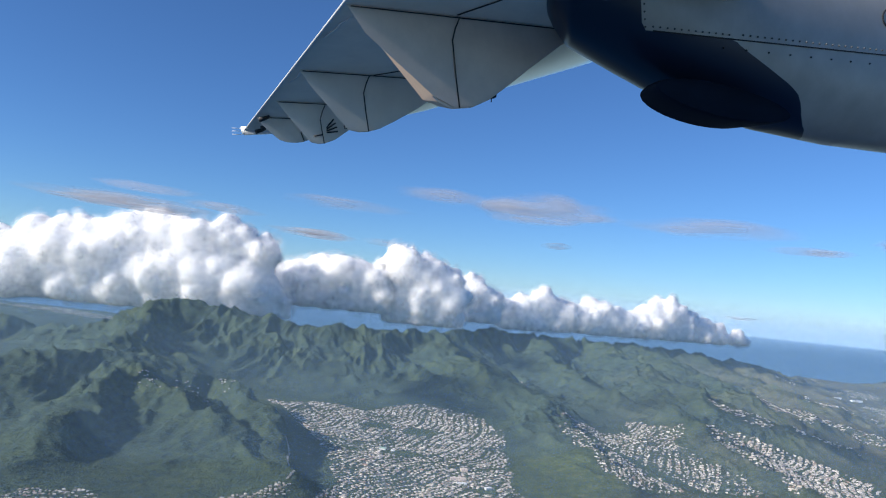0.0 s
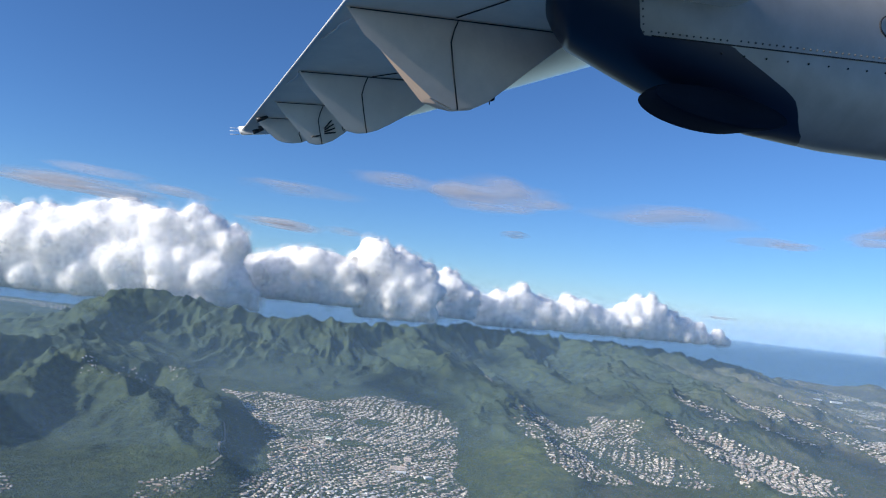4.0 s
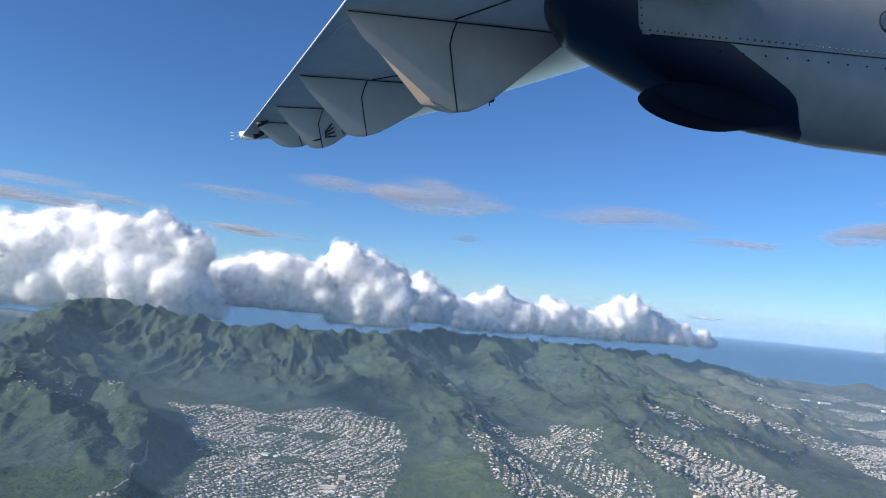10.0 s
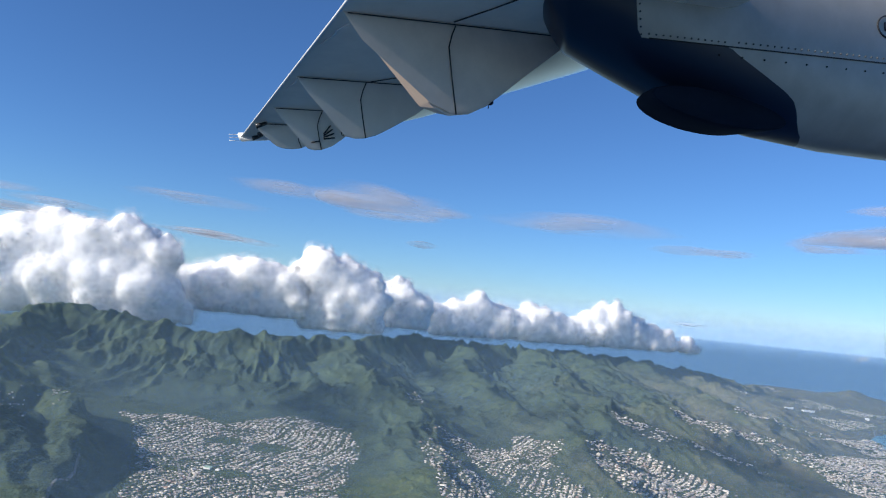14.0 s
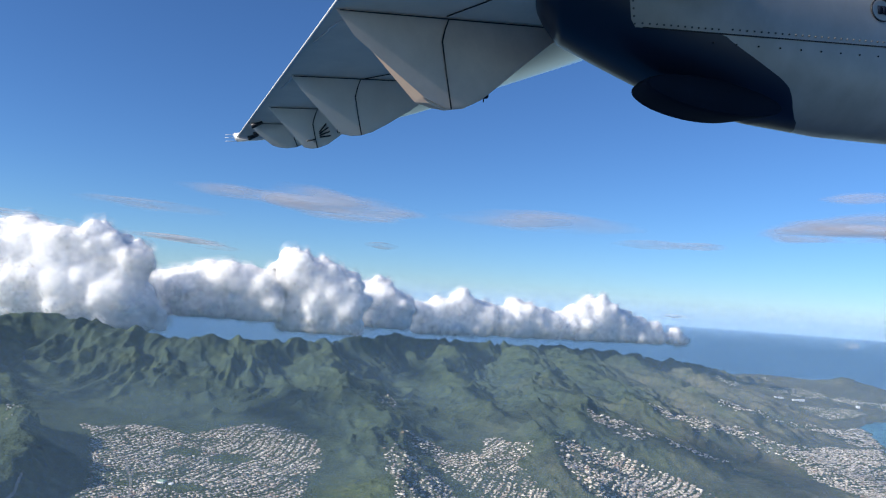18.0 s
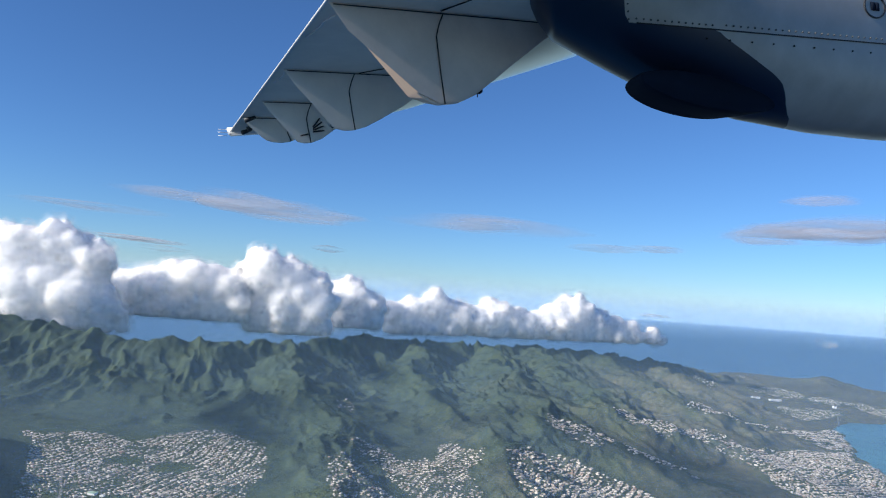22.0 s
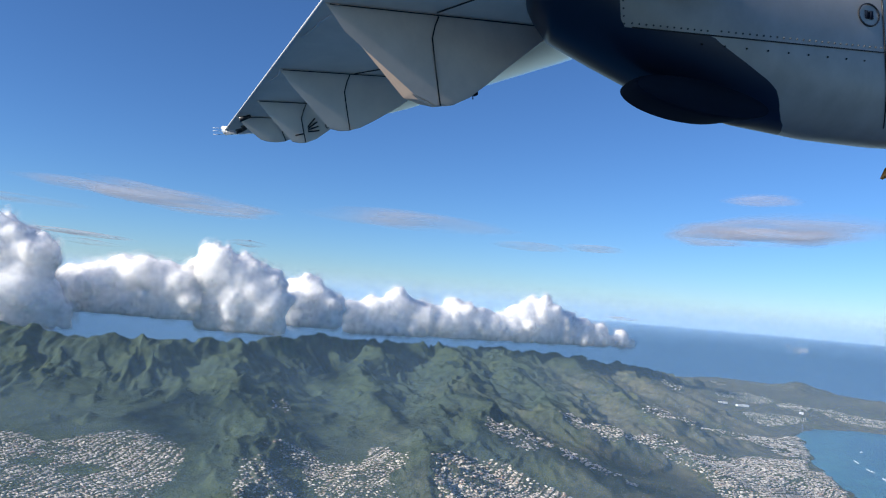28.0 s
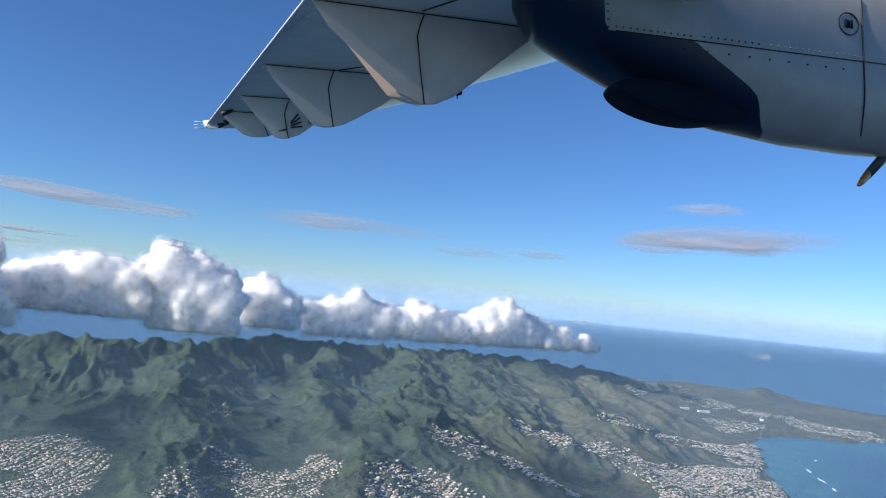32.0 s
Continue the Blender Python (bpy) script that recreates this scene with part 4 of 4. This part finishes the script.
cumulus("white cumulus tower with a cauliflower top", 3.95, [(-6.93, 46.2, 7.32, 1.81), (-7.36, 46.2, 7.95, 1.02), (-5.41, 46.2, 7.07, 1.72), (-5.65, 46.2, 5.56, 1.64), (-7.14, 46.2, 5.62, 1.49), (-4.35, 46.2, 5.68, 1.48), (-4.08, 46.2, 6.82, 1.18), (-6.68, 46.2, 8.61, 0.51), (-4.64, 46.2, 4.72, 0.78), (-3.44, 46.2, 5.87, 1.09)], 42)
cumulus("small white cumulus turret beside the tower", 4.3, [(-2.34, 50.5, 7.09, 0.85), (-1.67, 50.5, 6.33, 1.1), (-2.64, 50.5, 5.84, 1.41), (-0.79, 50.5, 5.6, 1.14), (-3.34, 50.5, 6.92, 0.56)], 43)
cumulus("long low white cumulus bank thinning to a tail", 3.98, [(0.75, 53, 5.07, 1.16), (2.01, 53.62, 5.6, 1.22), (3.34, 54.24, 5.77, 1.38), (4.97, 54.96, 5.34, 1.4), (2.76, 53.93, 4.59, 1.19), (6.62, 55.68, 5.04, 1.32), (8.02, 56.3, 5.46, 1.48), (9.75, 57.02, 5.06, 1.42), (11.5, 57.74, 4.93, 1.24), (13.24, 58.46, 5.39, 1.42), (14.76, 59.08, 5.98, 1.59), (16.38, 59.69, 5.36, 1.51), (18.03, 60.31, 4.82, 1.32), (19.68, 60.93, 4.56, 1.08), (21.35, 61.55, 4.44, 0.77), (22.59, 62, 4.38, 0.44), (7.85, 56.19, 4.55, 1.05), (12.8, 58.25, 4.48, 1.01), (15.39, 59.28, 4.44, 1.03), (4.59, 54.75, 4.3, 0.92), (10.53, 57.32, 4.53, 0.99)], 44)
cumulus("tiny pale cloud over the open sea", 4.5, [(37.3, 64.37, 4.88, 0.26), (37.75, 64.37, 4.84, 0.22), (38.3, 64.38, 4.74, 0.18), (36.8, 64.36, 5, 0.2)], 45, True)

# thin streaks: centre, half length, half depth
STREAKS = [((-0.84, 22.35, 9.22), 2.0, 0.33), ((-4.11, 23.27, 9.6), 1.5, 0.16), ((5.41, 23.46, 9.3), 2.6, 0.24), ((9.05, 24.55, 8.93), 1.0, 0.12), ((-16.24, 25.12, 8.51), 2.9, 0.37), ((-12.55, 25.17, 8.65), 1.2, 0.18),
           ((-16.04, 26.08, 9.25), 1.7, 0.17), ((16.96, 26.07, 10.08), 2.5, 0.45), ((17.24, 26.99, 11.31), 1.0, 0.12), ((0.23, 25.43, 8.37), 0.5, 0.1), ((-6.87, 29.32, 8.14), 0.8, 0.19), ((-11.46, 37.83, 8.79), 1.9, 0.38),
           ((11.82, 28.14, 9.29), 1.0, 0.12), ((-8.03, 26.21, 9.31), 2.1, 0.19), ((20.9, 60.0, 6.35), 1.3, 0.33)]
for seed, (c, ln, dp) in enumerate(STREAKS):
    v, f_ = ICO[5]
    rho = np.hypot(v[:, 0], v[:, 1])
    wob = 0.75 + 0.5 * fbm(v[:, 0] * 2.2 + seed * 9, v[:, 1] * 2.2, 4, seed)
    depth = dp / 0.1
    p = np.stack([v[:, 0] * ln * 1.25 * wob, v[:, 1] * depth * 1.3 * wob, v[:, 2] * 0.12 * (1 - 0.6 * rho) - 0.03 * v[:, 0] * ln], -1) + np.array(c)
    me = bpy.data.meshes.new("cloud_streak")
    me.from_pydata(p.tolist(), [], f_.tolist())
    me.shade_smooth()
    me.materials.append(STRATUS)
    attribute(me, "soft", np.clip(1 - rho * rho, 0, 1) ** 1.4 * (2.4 if dp > 0.3 else 1.2))
    tagged(new("cloud_streak", me), "thin pale grey cloud streak in the blue sky", "cloud", "cloud streaks")


# ---- houses ----
def roof_material():
    m, n, l, b = mat("house_roofs", 0.6)
    g = n.new("ShaderNodeNewGeometry")
    r = ramp(n, l, g.outputs["Random Per Island"], [(0.0, (0.565, 0.503, 0.426)), (0.2, (0.384, 0.342, 0.296)), (0.38, (0.747, 0.675, 0.573)), (0.58, (0.272, 0.247, 0.218)), (0.7, (0.504, 0.428, 0.348)), (0.85, (0.313, 0.210, 0.156)), (0.93, (0.151, 0.143, 0.134))])
    r.color_ramp.interpolation = "CONSTANT"
    k = ramp(n, l, noise_node(n, l, 30, 3).outputs["Fac"], [(0.3, (0.84, 0.84, 0.84)), (0.7, (1, 1, 1))])
    l.new(mix(n, l, 1.0, r.outputs["Color"], k.outputs["Color"], "MULTIPLY"), b.inputs["Base Color"])
    return m


ROOFS = roof_material()
HOUSE_V = np.array([(-1, -1, 0), (1, -1, 0), (1, 1, 0), (-1, 1, 0), (-1, -1, 1), (1, -1, 1), (1, 1, 1), (-1, 1, 1), (-0.7, 0, 1.55), (0.7, 0, 1.55)], float)
HOUSE_F = [(0, 1, 5, 4), (1, 2, 6, 5), (2, 3, 7, 6), (3, 0, 4, 7), (4, 5, 9, 8), (6, 7, 8, 9), (5, 6, 9), (7, 4, 8)]


def plots(poly, turn, full, seed):
    """House plots in rows along the streets: place and heading."""
    rng = np.random.default_rng(seed)
    xs_, ys_ = [p[0] for p in poly], [p[1] for p in poly]
    cx, cy, half = (min(xs_) + max(xs_)) / 2, (min(ys_) + max(ys_)) / 2, max(max(xs_) - min(xs_), max(ys_) - min(ys_)) * 0.75
    u, v = np.meshgrid(np.arange(-half, half, 0.1), np.arange(-half, half, 0.135))
    row = np.round(v / 0.135).astype(int)
    lane = ((row % 9 == 0) & (np.sin(u * 1.3 + row) > -0.2)).ravel()
    v = v + np.where(row % 2 == 0, 0.02, -0.02)
    u, v = u.ravel() + rng.uniform(-0.03, 0.03, u.size), v.ravel() + rng.uniform(-0.034, 0.034, v.size)
    u, v = u + 0.25 * np.sin(v * 0.7 + seed), v + 0.5 * np.sin(u * 0.55 + seed) + 0.16 * np.sin(u * 1.7 + 1) + 0.3 * (fbm(u * 0.8, v * 0.8, 2, seed) - 0.5)
    a = radians(turn)
    x, y = cx + u * math.cos(a) - v * math.sin(a), cy + u * math.sin(a) + v * math.cos(a)
    keep = (poly_distance(poly, x, y) + (fbm(x * 1.5, y * 1.5, 3, 8) - 0.5) * 0.4 > 0) & (rng.uniform(size=x.size) < full * (0.5 + 0.5 * smooth(0.38, 0.5, fbm(x * 1.1, y * 1.1, 3, seed))))
    keep &= ~lane
    for px_, py_, ax_, ay_ in PARKS:
        keep &= np.hypot((x - px_) / ax_, (y - py_) / ay_) > 1
    x, y = x[keep], y[keep]
    return x, y, height(x, y), a + rng.choice([0, math.pi / 2], x.size) + rng.normal(0, 0.08, x.size)


def own_material(name, stops):
    m, n, l, b = mat(name, 0.65)
    r = ramp(n, l, n.new("ShaderNodeObjectInfo").outputs["Random"], stops)
    k = ramp(n, l, noise_node(n, l, 2.5, 4).outputs["Fac"], [(0.3, (0.82, 0.82, 0.82)), (0.7, (1, 1, 1))])
    l.new(mix(n, l, 1.0, r.outputs["Color"], k.outputs["Color"], "MULTIPLY"), b.inputs["Base Color"])
    return m


WALLS = own_material("house_walls", [(0.0, (0.75, 0.73, 0.68)), (0.5, (0.6, 0.56, 0.5)), (1.0, (0.8, 0.8, 0.78))])
ROOF = own_material("house_roof", [(0.0, (0.78, 0.77, 0.75)), (0.35, (0.5, 0.49, 0.47)), (0.6, (0.85, 0.84, 0.82)), (0.85, (0.33, 0.31, 0.3)), (1.0, (0.42, 0.26, 0.2))])
WALL_MESH, ROOF_MESH = bpy.data.meshes.new("house"), bpy.data.meshes.new("roof")
WALL_MESH.from_pydata(HOUSE_V[:8].tolist(), [], [(0, 1, 5, 4), (1, 2, 6, 5), (2, 3, 7, 6), (3, 0, 4, 7), (4, 5, 6, 7)])
ROOF_MESH.from_pydata([(-1.12, -1.15, 0.98), (1.12, -1.15, 0.98), (1.12, 1.15, 0.98), (-1.12, 1.15, 0.98), (-0.7, 0, 1.6), (0.7, 0, 1.6)], [], [(0, 1, 5, 4), (2, 3, 4, 5), (1, 2, 5), (3, 0, 4), (3, 2, 1, 0)])
WALL_MESH.materials.append(WALLS), ROOF_MESH.materials.append(ROOF)


def house(x, y, z, a, size):
    ob = tagged(new("house", WALL_MESH), "small pale house with a hipped roof among trees", "house", "houses of the near town")
    ob.matrix_world = Matrix.Translation((x, y, z - 0.008)) @ Matrix.Rotation(a, 4, "Z") @ Matrix.Diagonal((*size, 1))
    top = new("roof", ROOF_MESH)
    top.parent = ob
    return ob


single = 0
for seed, (where, poly, turn, full) in enumerate(TOWNS):
    rng = np.random.default_rng(500 + seed)
    x, y, z, a = plots(poly, turn, full, 60 + seed)
    n = len(x)
    size = np.stack([rng.uniform(0.028, 0.05, n), rng.uniform(0.022, 0.038, n), rng.uniform(0.018, 0.027, n)], -1)
    if where.endswith("_spur"):
        size *= (1.15, 1.2, 1.25)
    big = rng.uniform(size=n) < 0.02
    size[big] *= (2.0, 1.8, 1.3)
    # the houses of the nearest streets stand singly
    own = (where in ("valley", "second_valley", "second_valley_west", "hill_foot")) & (y > 15.2) & (y < 16.6) & (rng.uniform(size=n) < 0.75)
    for i in np.flatnonzero(own):
        if single < 280:
            house(float(x[i]), float(y[i]), float(z[i]), float(a[i]), [float(q) for q in size[i]])
            single += 1
        else:
            own[i] = False
    x, y, z, a, size = x[~own], y[~own], z[~own], a[~own], size[~own]
    n = len(x)
    p = HOUSE_V[None] * size[:, None]
    c, s = np.cos(a)[:, None], np.sin(a)[:, None]
    p = np.stack([p[..., 0] * c - p[..., 1] * s + x[:, None], p[..., 0] * s + p[..., 1] * c + y[:, None], p[..., 2] + z[:, None] - 0.008], -1)
    faces = [tuple(i + 10 * k for i in f_) for k in range(n) for f_ in HOUSE_F]
    me = bpy.data.meshes.new("houses")
    me.from_pydata(p.reshape(-1, 3).tolist(), [], faces)
    me.materials.append(ROOFS)
    tagged(new("houses", me), "close rows of pale roofed houses among trees", "houses", kind="stuff")

# larger buildings in the valley: centre, half sizes, heading, roof colour
PLAIN = {"cream": paint("cream_render", (0.72, 0.6, 0.5), 0.7, 0.15, 4.0, 0.0), "white": paint("white_render", (0.82, 0.81, 0.79), 0.7, 0.12, 4.0, 0.0), "green": paint("green_metal_roof", (0.4, 0.55, 0.42), 0.5, 0.15, 4.0, 0.0)}
for x, y, lx, ly, hz, turn, col, label in [
        (-2.95, 19.3, 0.22, 0.06, 0.07, 8, "cream", "long cream school building with a flat roof"), (-2.75, 20.4, 0.10, 0.09, 0.08, 8, "cream", "square cream building with a flat roof"),
        (-5.45, 22.4, 0.11, 0.09, 0.06, -10, "green", "large hall with a pale green roof"), (-2.85, 18.85, 0.14, 0.05, 0.05, 8, "white", "long white building with a flat roof"),
        (-2.1, 18.6, 0.10, 0.06, 0.05, 30, "white", "low white building beside a lawn"), (-5.1, 22.25, 0.06, 0.05, 0.05, -10, "white", "low white building beside the playing field"),
        (30.6, 58.6, 0.5, 0.12, 0.14, 12, "white", "long white apartment block near the bay"), (29.2, 58.9, 0.35, 0.1, 0.12, 12, "white", "long white apartment block near the bay"), (34.6, 57.4, 0.11, 0.11, 0.15, 0, "white", "white tower block near the bay")]:
    z = float(height(np.array([x]), np.array([y]))[0])
    m = Matrix.Translation((x, y, z - 0.01)) @ Matrix.Rotation(radians(turn), 4, "Z")
    ob = thing("building", label, "building", m)
    bm = bmesh.new()
    bmesh.ops.create_cube(bm, size=2, matrix=Matrix.Translation((0, 0, hz / 2)) @ Matrix.Diagonal((lx, ly, hz / 2, 1)))
    part("wall", bm, PLAIN["cream" if col == "cream" else "white"], ob, smooth_shade=False)
    bm = bmesh.new()
    bmesh.ops.create_cube(bm, size=2, matrix=Matrix.Translation((0, 0, hz + 0.008)) @ Matrix.Diagonal((lx * 1.04, ly * 1.06, 0.008, 1)))
    bmesh.ops.bevel(bm, geom=bm.edges[:], offset=0.003, segments=1, affect="EDGES")
    part("roof", bm, PLAIN[col], ob, smooth_shade=False)


# ---- roads ----
ASPHALT = paint("pale_asphalt", (0.2, 0.2, 0.19), 0.85, 0.3, 6.0, 0.0)
for line, width, label in [
        ([(-8.3, 20.2), (-7.9, 19.2), (-7.75, 18.2), (-7.55, 17.4), (-7.2, 16.7), (-7.25, 16.0)], 0.06, "pale winding road up the forested hill"),
        ([(-7.6, 24.8), (-6.9, 23.4), (-6.3, 22.3), (-5.6, 20.6), (-5.0, 18.4), (-4.4, 15)], 0.08, "grey main street along the valley floor"),
        ([(-3.4, 23), (-3.3, 21), (-3.2, 19), (-3.0, 16.5), (-2.6, 14)], 0.07, "grey straight street through the valley town"),
        ([(26.2, 36), (27.2, 40), (28.6, 44), (30.2, 48.6), (32.6, 53.3)], 0.08, "grey coast road along the bay")]:
    pts = []
    for (ax, ay), (bx, by) in zip(line, line[1:]):
        for t_ in np.linspace(0, 1, 24, endpoint=False):
            pts.append((ax + (bx - ax) * t_, ay + (by - ay) * t_))
    q = np.array(pts + [line[-1]])
    for _ in range(10):
        q[1:-1] = (q[:-2] + 2 * q[1:-1] + q[2:]) / 4
    t_ = np.gradient(q, axis=0)
    t_ = np.stack([-t_[:, 1], t_[:, 0]], -1) / np.linalg.norm(t_, axis=1)[:, None] * width / 2
    rows_ = [np.c_[s_, height(s_[:, 0], s_[:, 1]) + 0.016] for s_ in (q - t_, q, q + t_)]
    co = np.stack(rows_, 1).reshape(-1, 3)
    f_ = [(3 * i + j, 3 * i + j + 1, 3 * i + j + 4, 3 * i + j + 3) for i in range(len(q) - 1) for j in (0, 1)]
    me = bpy.data.meshes.new("road")
    me.from_pydata(co.tolist(), [], f_)
    me.materials.append(ASPHALT)
    tagged(new("road", me), label, "road", kind="structure")


# ---- trees ----
def leaf_material():
    m, n, l, b = mat("tree_leaves", 0.85)
    g = n.new("ShaderNodeNewGeometry")
    r = ramp(n, l, g.outputs["Random Per Island"], [(0.0, (0.034, 0.054, 0.036)), (0.5, (0.056, 0.084, 0.05)), (1.0, (0.09, 0.118, 0.066))])
    l.new(r.outputs["Color"], b.inputs["Base Color"])
    b.inputs["Specular IOR Level"].default_value = 0.15
    return m


LEAVES = leaf_material()
CROWN = np.array([(0, 0, 1.2), (0.9, 0.1, 0.55), (0.2, 0.95, 0.6), (-0.85, 0.35, 0.5), (-0.5, -0.8, 0.65), (0.55, -0.75, 0.45), (0.5, 0.3, -0.25), (-0.35, 0.3, -0.25), (0.05, -0.5, -0.25)])
CROWN_F = [(0, 1, 2), (0, 2, 3), (0, 3, 4), (0, 4, 5), (0, 5, 1), (1, 6, 2), (2, 7, 3), (2, 6, 7), (3, 7, 4), (4, 8, 5), (4, 7, 8), (5, 6, 1), (5, 8, 6)]


def grove(name, x, y, label, seed, lo, hi):
    rng = np.random.default_rng(seed)
    n = len(x)
    r = rng.uniform(lo, hi, n)
    a = rng.uniform(0, 2 * math.pi, n)
    c, s = np.cos(a)[:, None], np.sin(a)[:, None]
    p = CROWN[None] * (r[:, None] * rng.uniform(0.75, 1.25, (n, len(CROWN))))[..., None]
    p = np.stack([p[..., 0] * c - p[..., 1] * s + x[:, None], p[..., 0] * s + p[..., 1] * c + y[:, None], p[..., 2] * 0.5 + height(x, y)[:, None]], -1)
    me = bpy.data.meshes.new(name)
    f_ = (np.array(CROWN_F)[None] + len(CROWN) * np.arange(n)[:, None, None]).reshape(-1, 3)
    me.from_pydata(p.reshape(-1, 3).tolist(), [], f_.tolist())
    me.materials.append(LEAVES)
    return tagged(new(name, me), label, "trees", kind="stuff")


rng = np.random.default_rng(7)
tx, ty = [], []
for _, poly, turn, full in TOWNS:
    if full < 0.5:
        continue
    px_, py_ = [p[0] for p in poly], [p[1] for p in poly]
    area = (max(px_) - min(px_)) * (max(py_) - min(py_))
    x, y = rng.uniform(min(px_), max(px_), int(area * 115)), rng.uniform(min(py_), max(py_), int(area * 115))
    k = poly_distance(poly, x, y) > -0.2
    tx.append(x[k]), ty.append(y[k])
grove("street_trees", np.concatenate(tx), np.concatenate(ty), "small dark green trees between the houses", 3, 0.028, 0.056)
x, y = rng.uniform(-20, 16, 90000), 12 + 24 * rng.uniform(0, 1, 90000) ** 1.3
k = np.ones(len(x), bool)
for _, poly, turn, full in TOWNS:
    k &= ~((poly_distance(poly, x, y) > 0.1) & (full > 0.5))
k &= (fbm(x * 0.8, y * 0.8, 3, 33) > 0.27) & (height(x, y) > 0.3)
grove("forest", x[k], y[k], "dense dark green forest on the slopes", 4, 0.02, 0.042)

# surf on the reef in the bay: short broken lines of foam
FOAM = paint("sea_foam", (0.85, 0.88, 0.9), 0.9, 0.1, 3.0, 0.0)
rng = np.random.default_rng(21)
for x0, y0, ln, turn in [(29.5, 41.5, 1.0, 60), (29.0, 39.4, 0.9, 70), (28.6, 37.6, 0.8, 55), (28.4, 35.6, 1.0, 65), (31.6, 44.6, 0.7, 40)]:
    a = radians(turn)
    verts, faces = [], []
    for i in range(13):
        u = (i / 12 - 0.5) * ln
        w = 0.07 * (1 - (2 * i / 12 - 1) ** 2) * rng.uniform(0.5, 1.5) + 0.01
        cx, cy = x0 + u * math.cos(a) - 0.1 * math.sin(u * 3) * math.sin(a), y0 + u * math.sin(a) + 0.1 * math.sin(u * 3) * math.cos(a)
        verts += [(cx - w * math.sin(a), cy + w * math.cos(a), 0.006), (cx, cy, 0.03), (cx + w * math.sin(a), cy - w * math.cos(a), 0.006)]
    for i in range(12):
        for j in (0, 1):
            faces.append((3 * i + j, 3 * i + j + 1, 3 * i + j + 4, 3 * i + j + 3))
    me = bpy.data.meshes.new("surf_line")
    me.from_pydata(verts, [], faces)
    me.shade_smooth()
    me.materials.append(FOAM)
    tagged(new("surf_line", me), "white line of surf breaking on the reef", "surf", "surf on the reef")
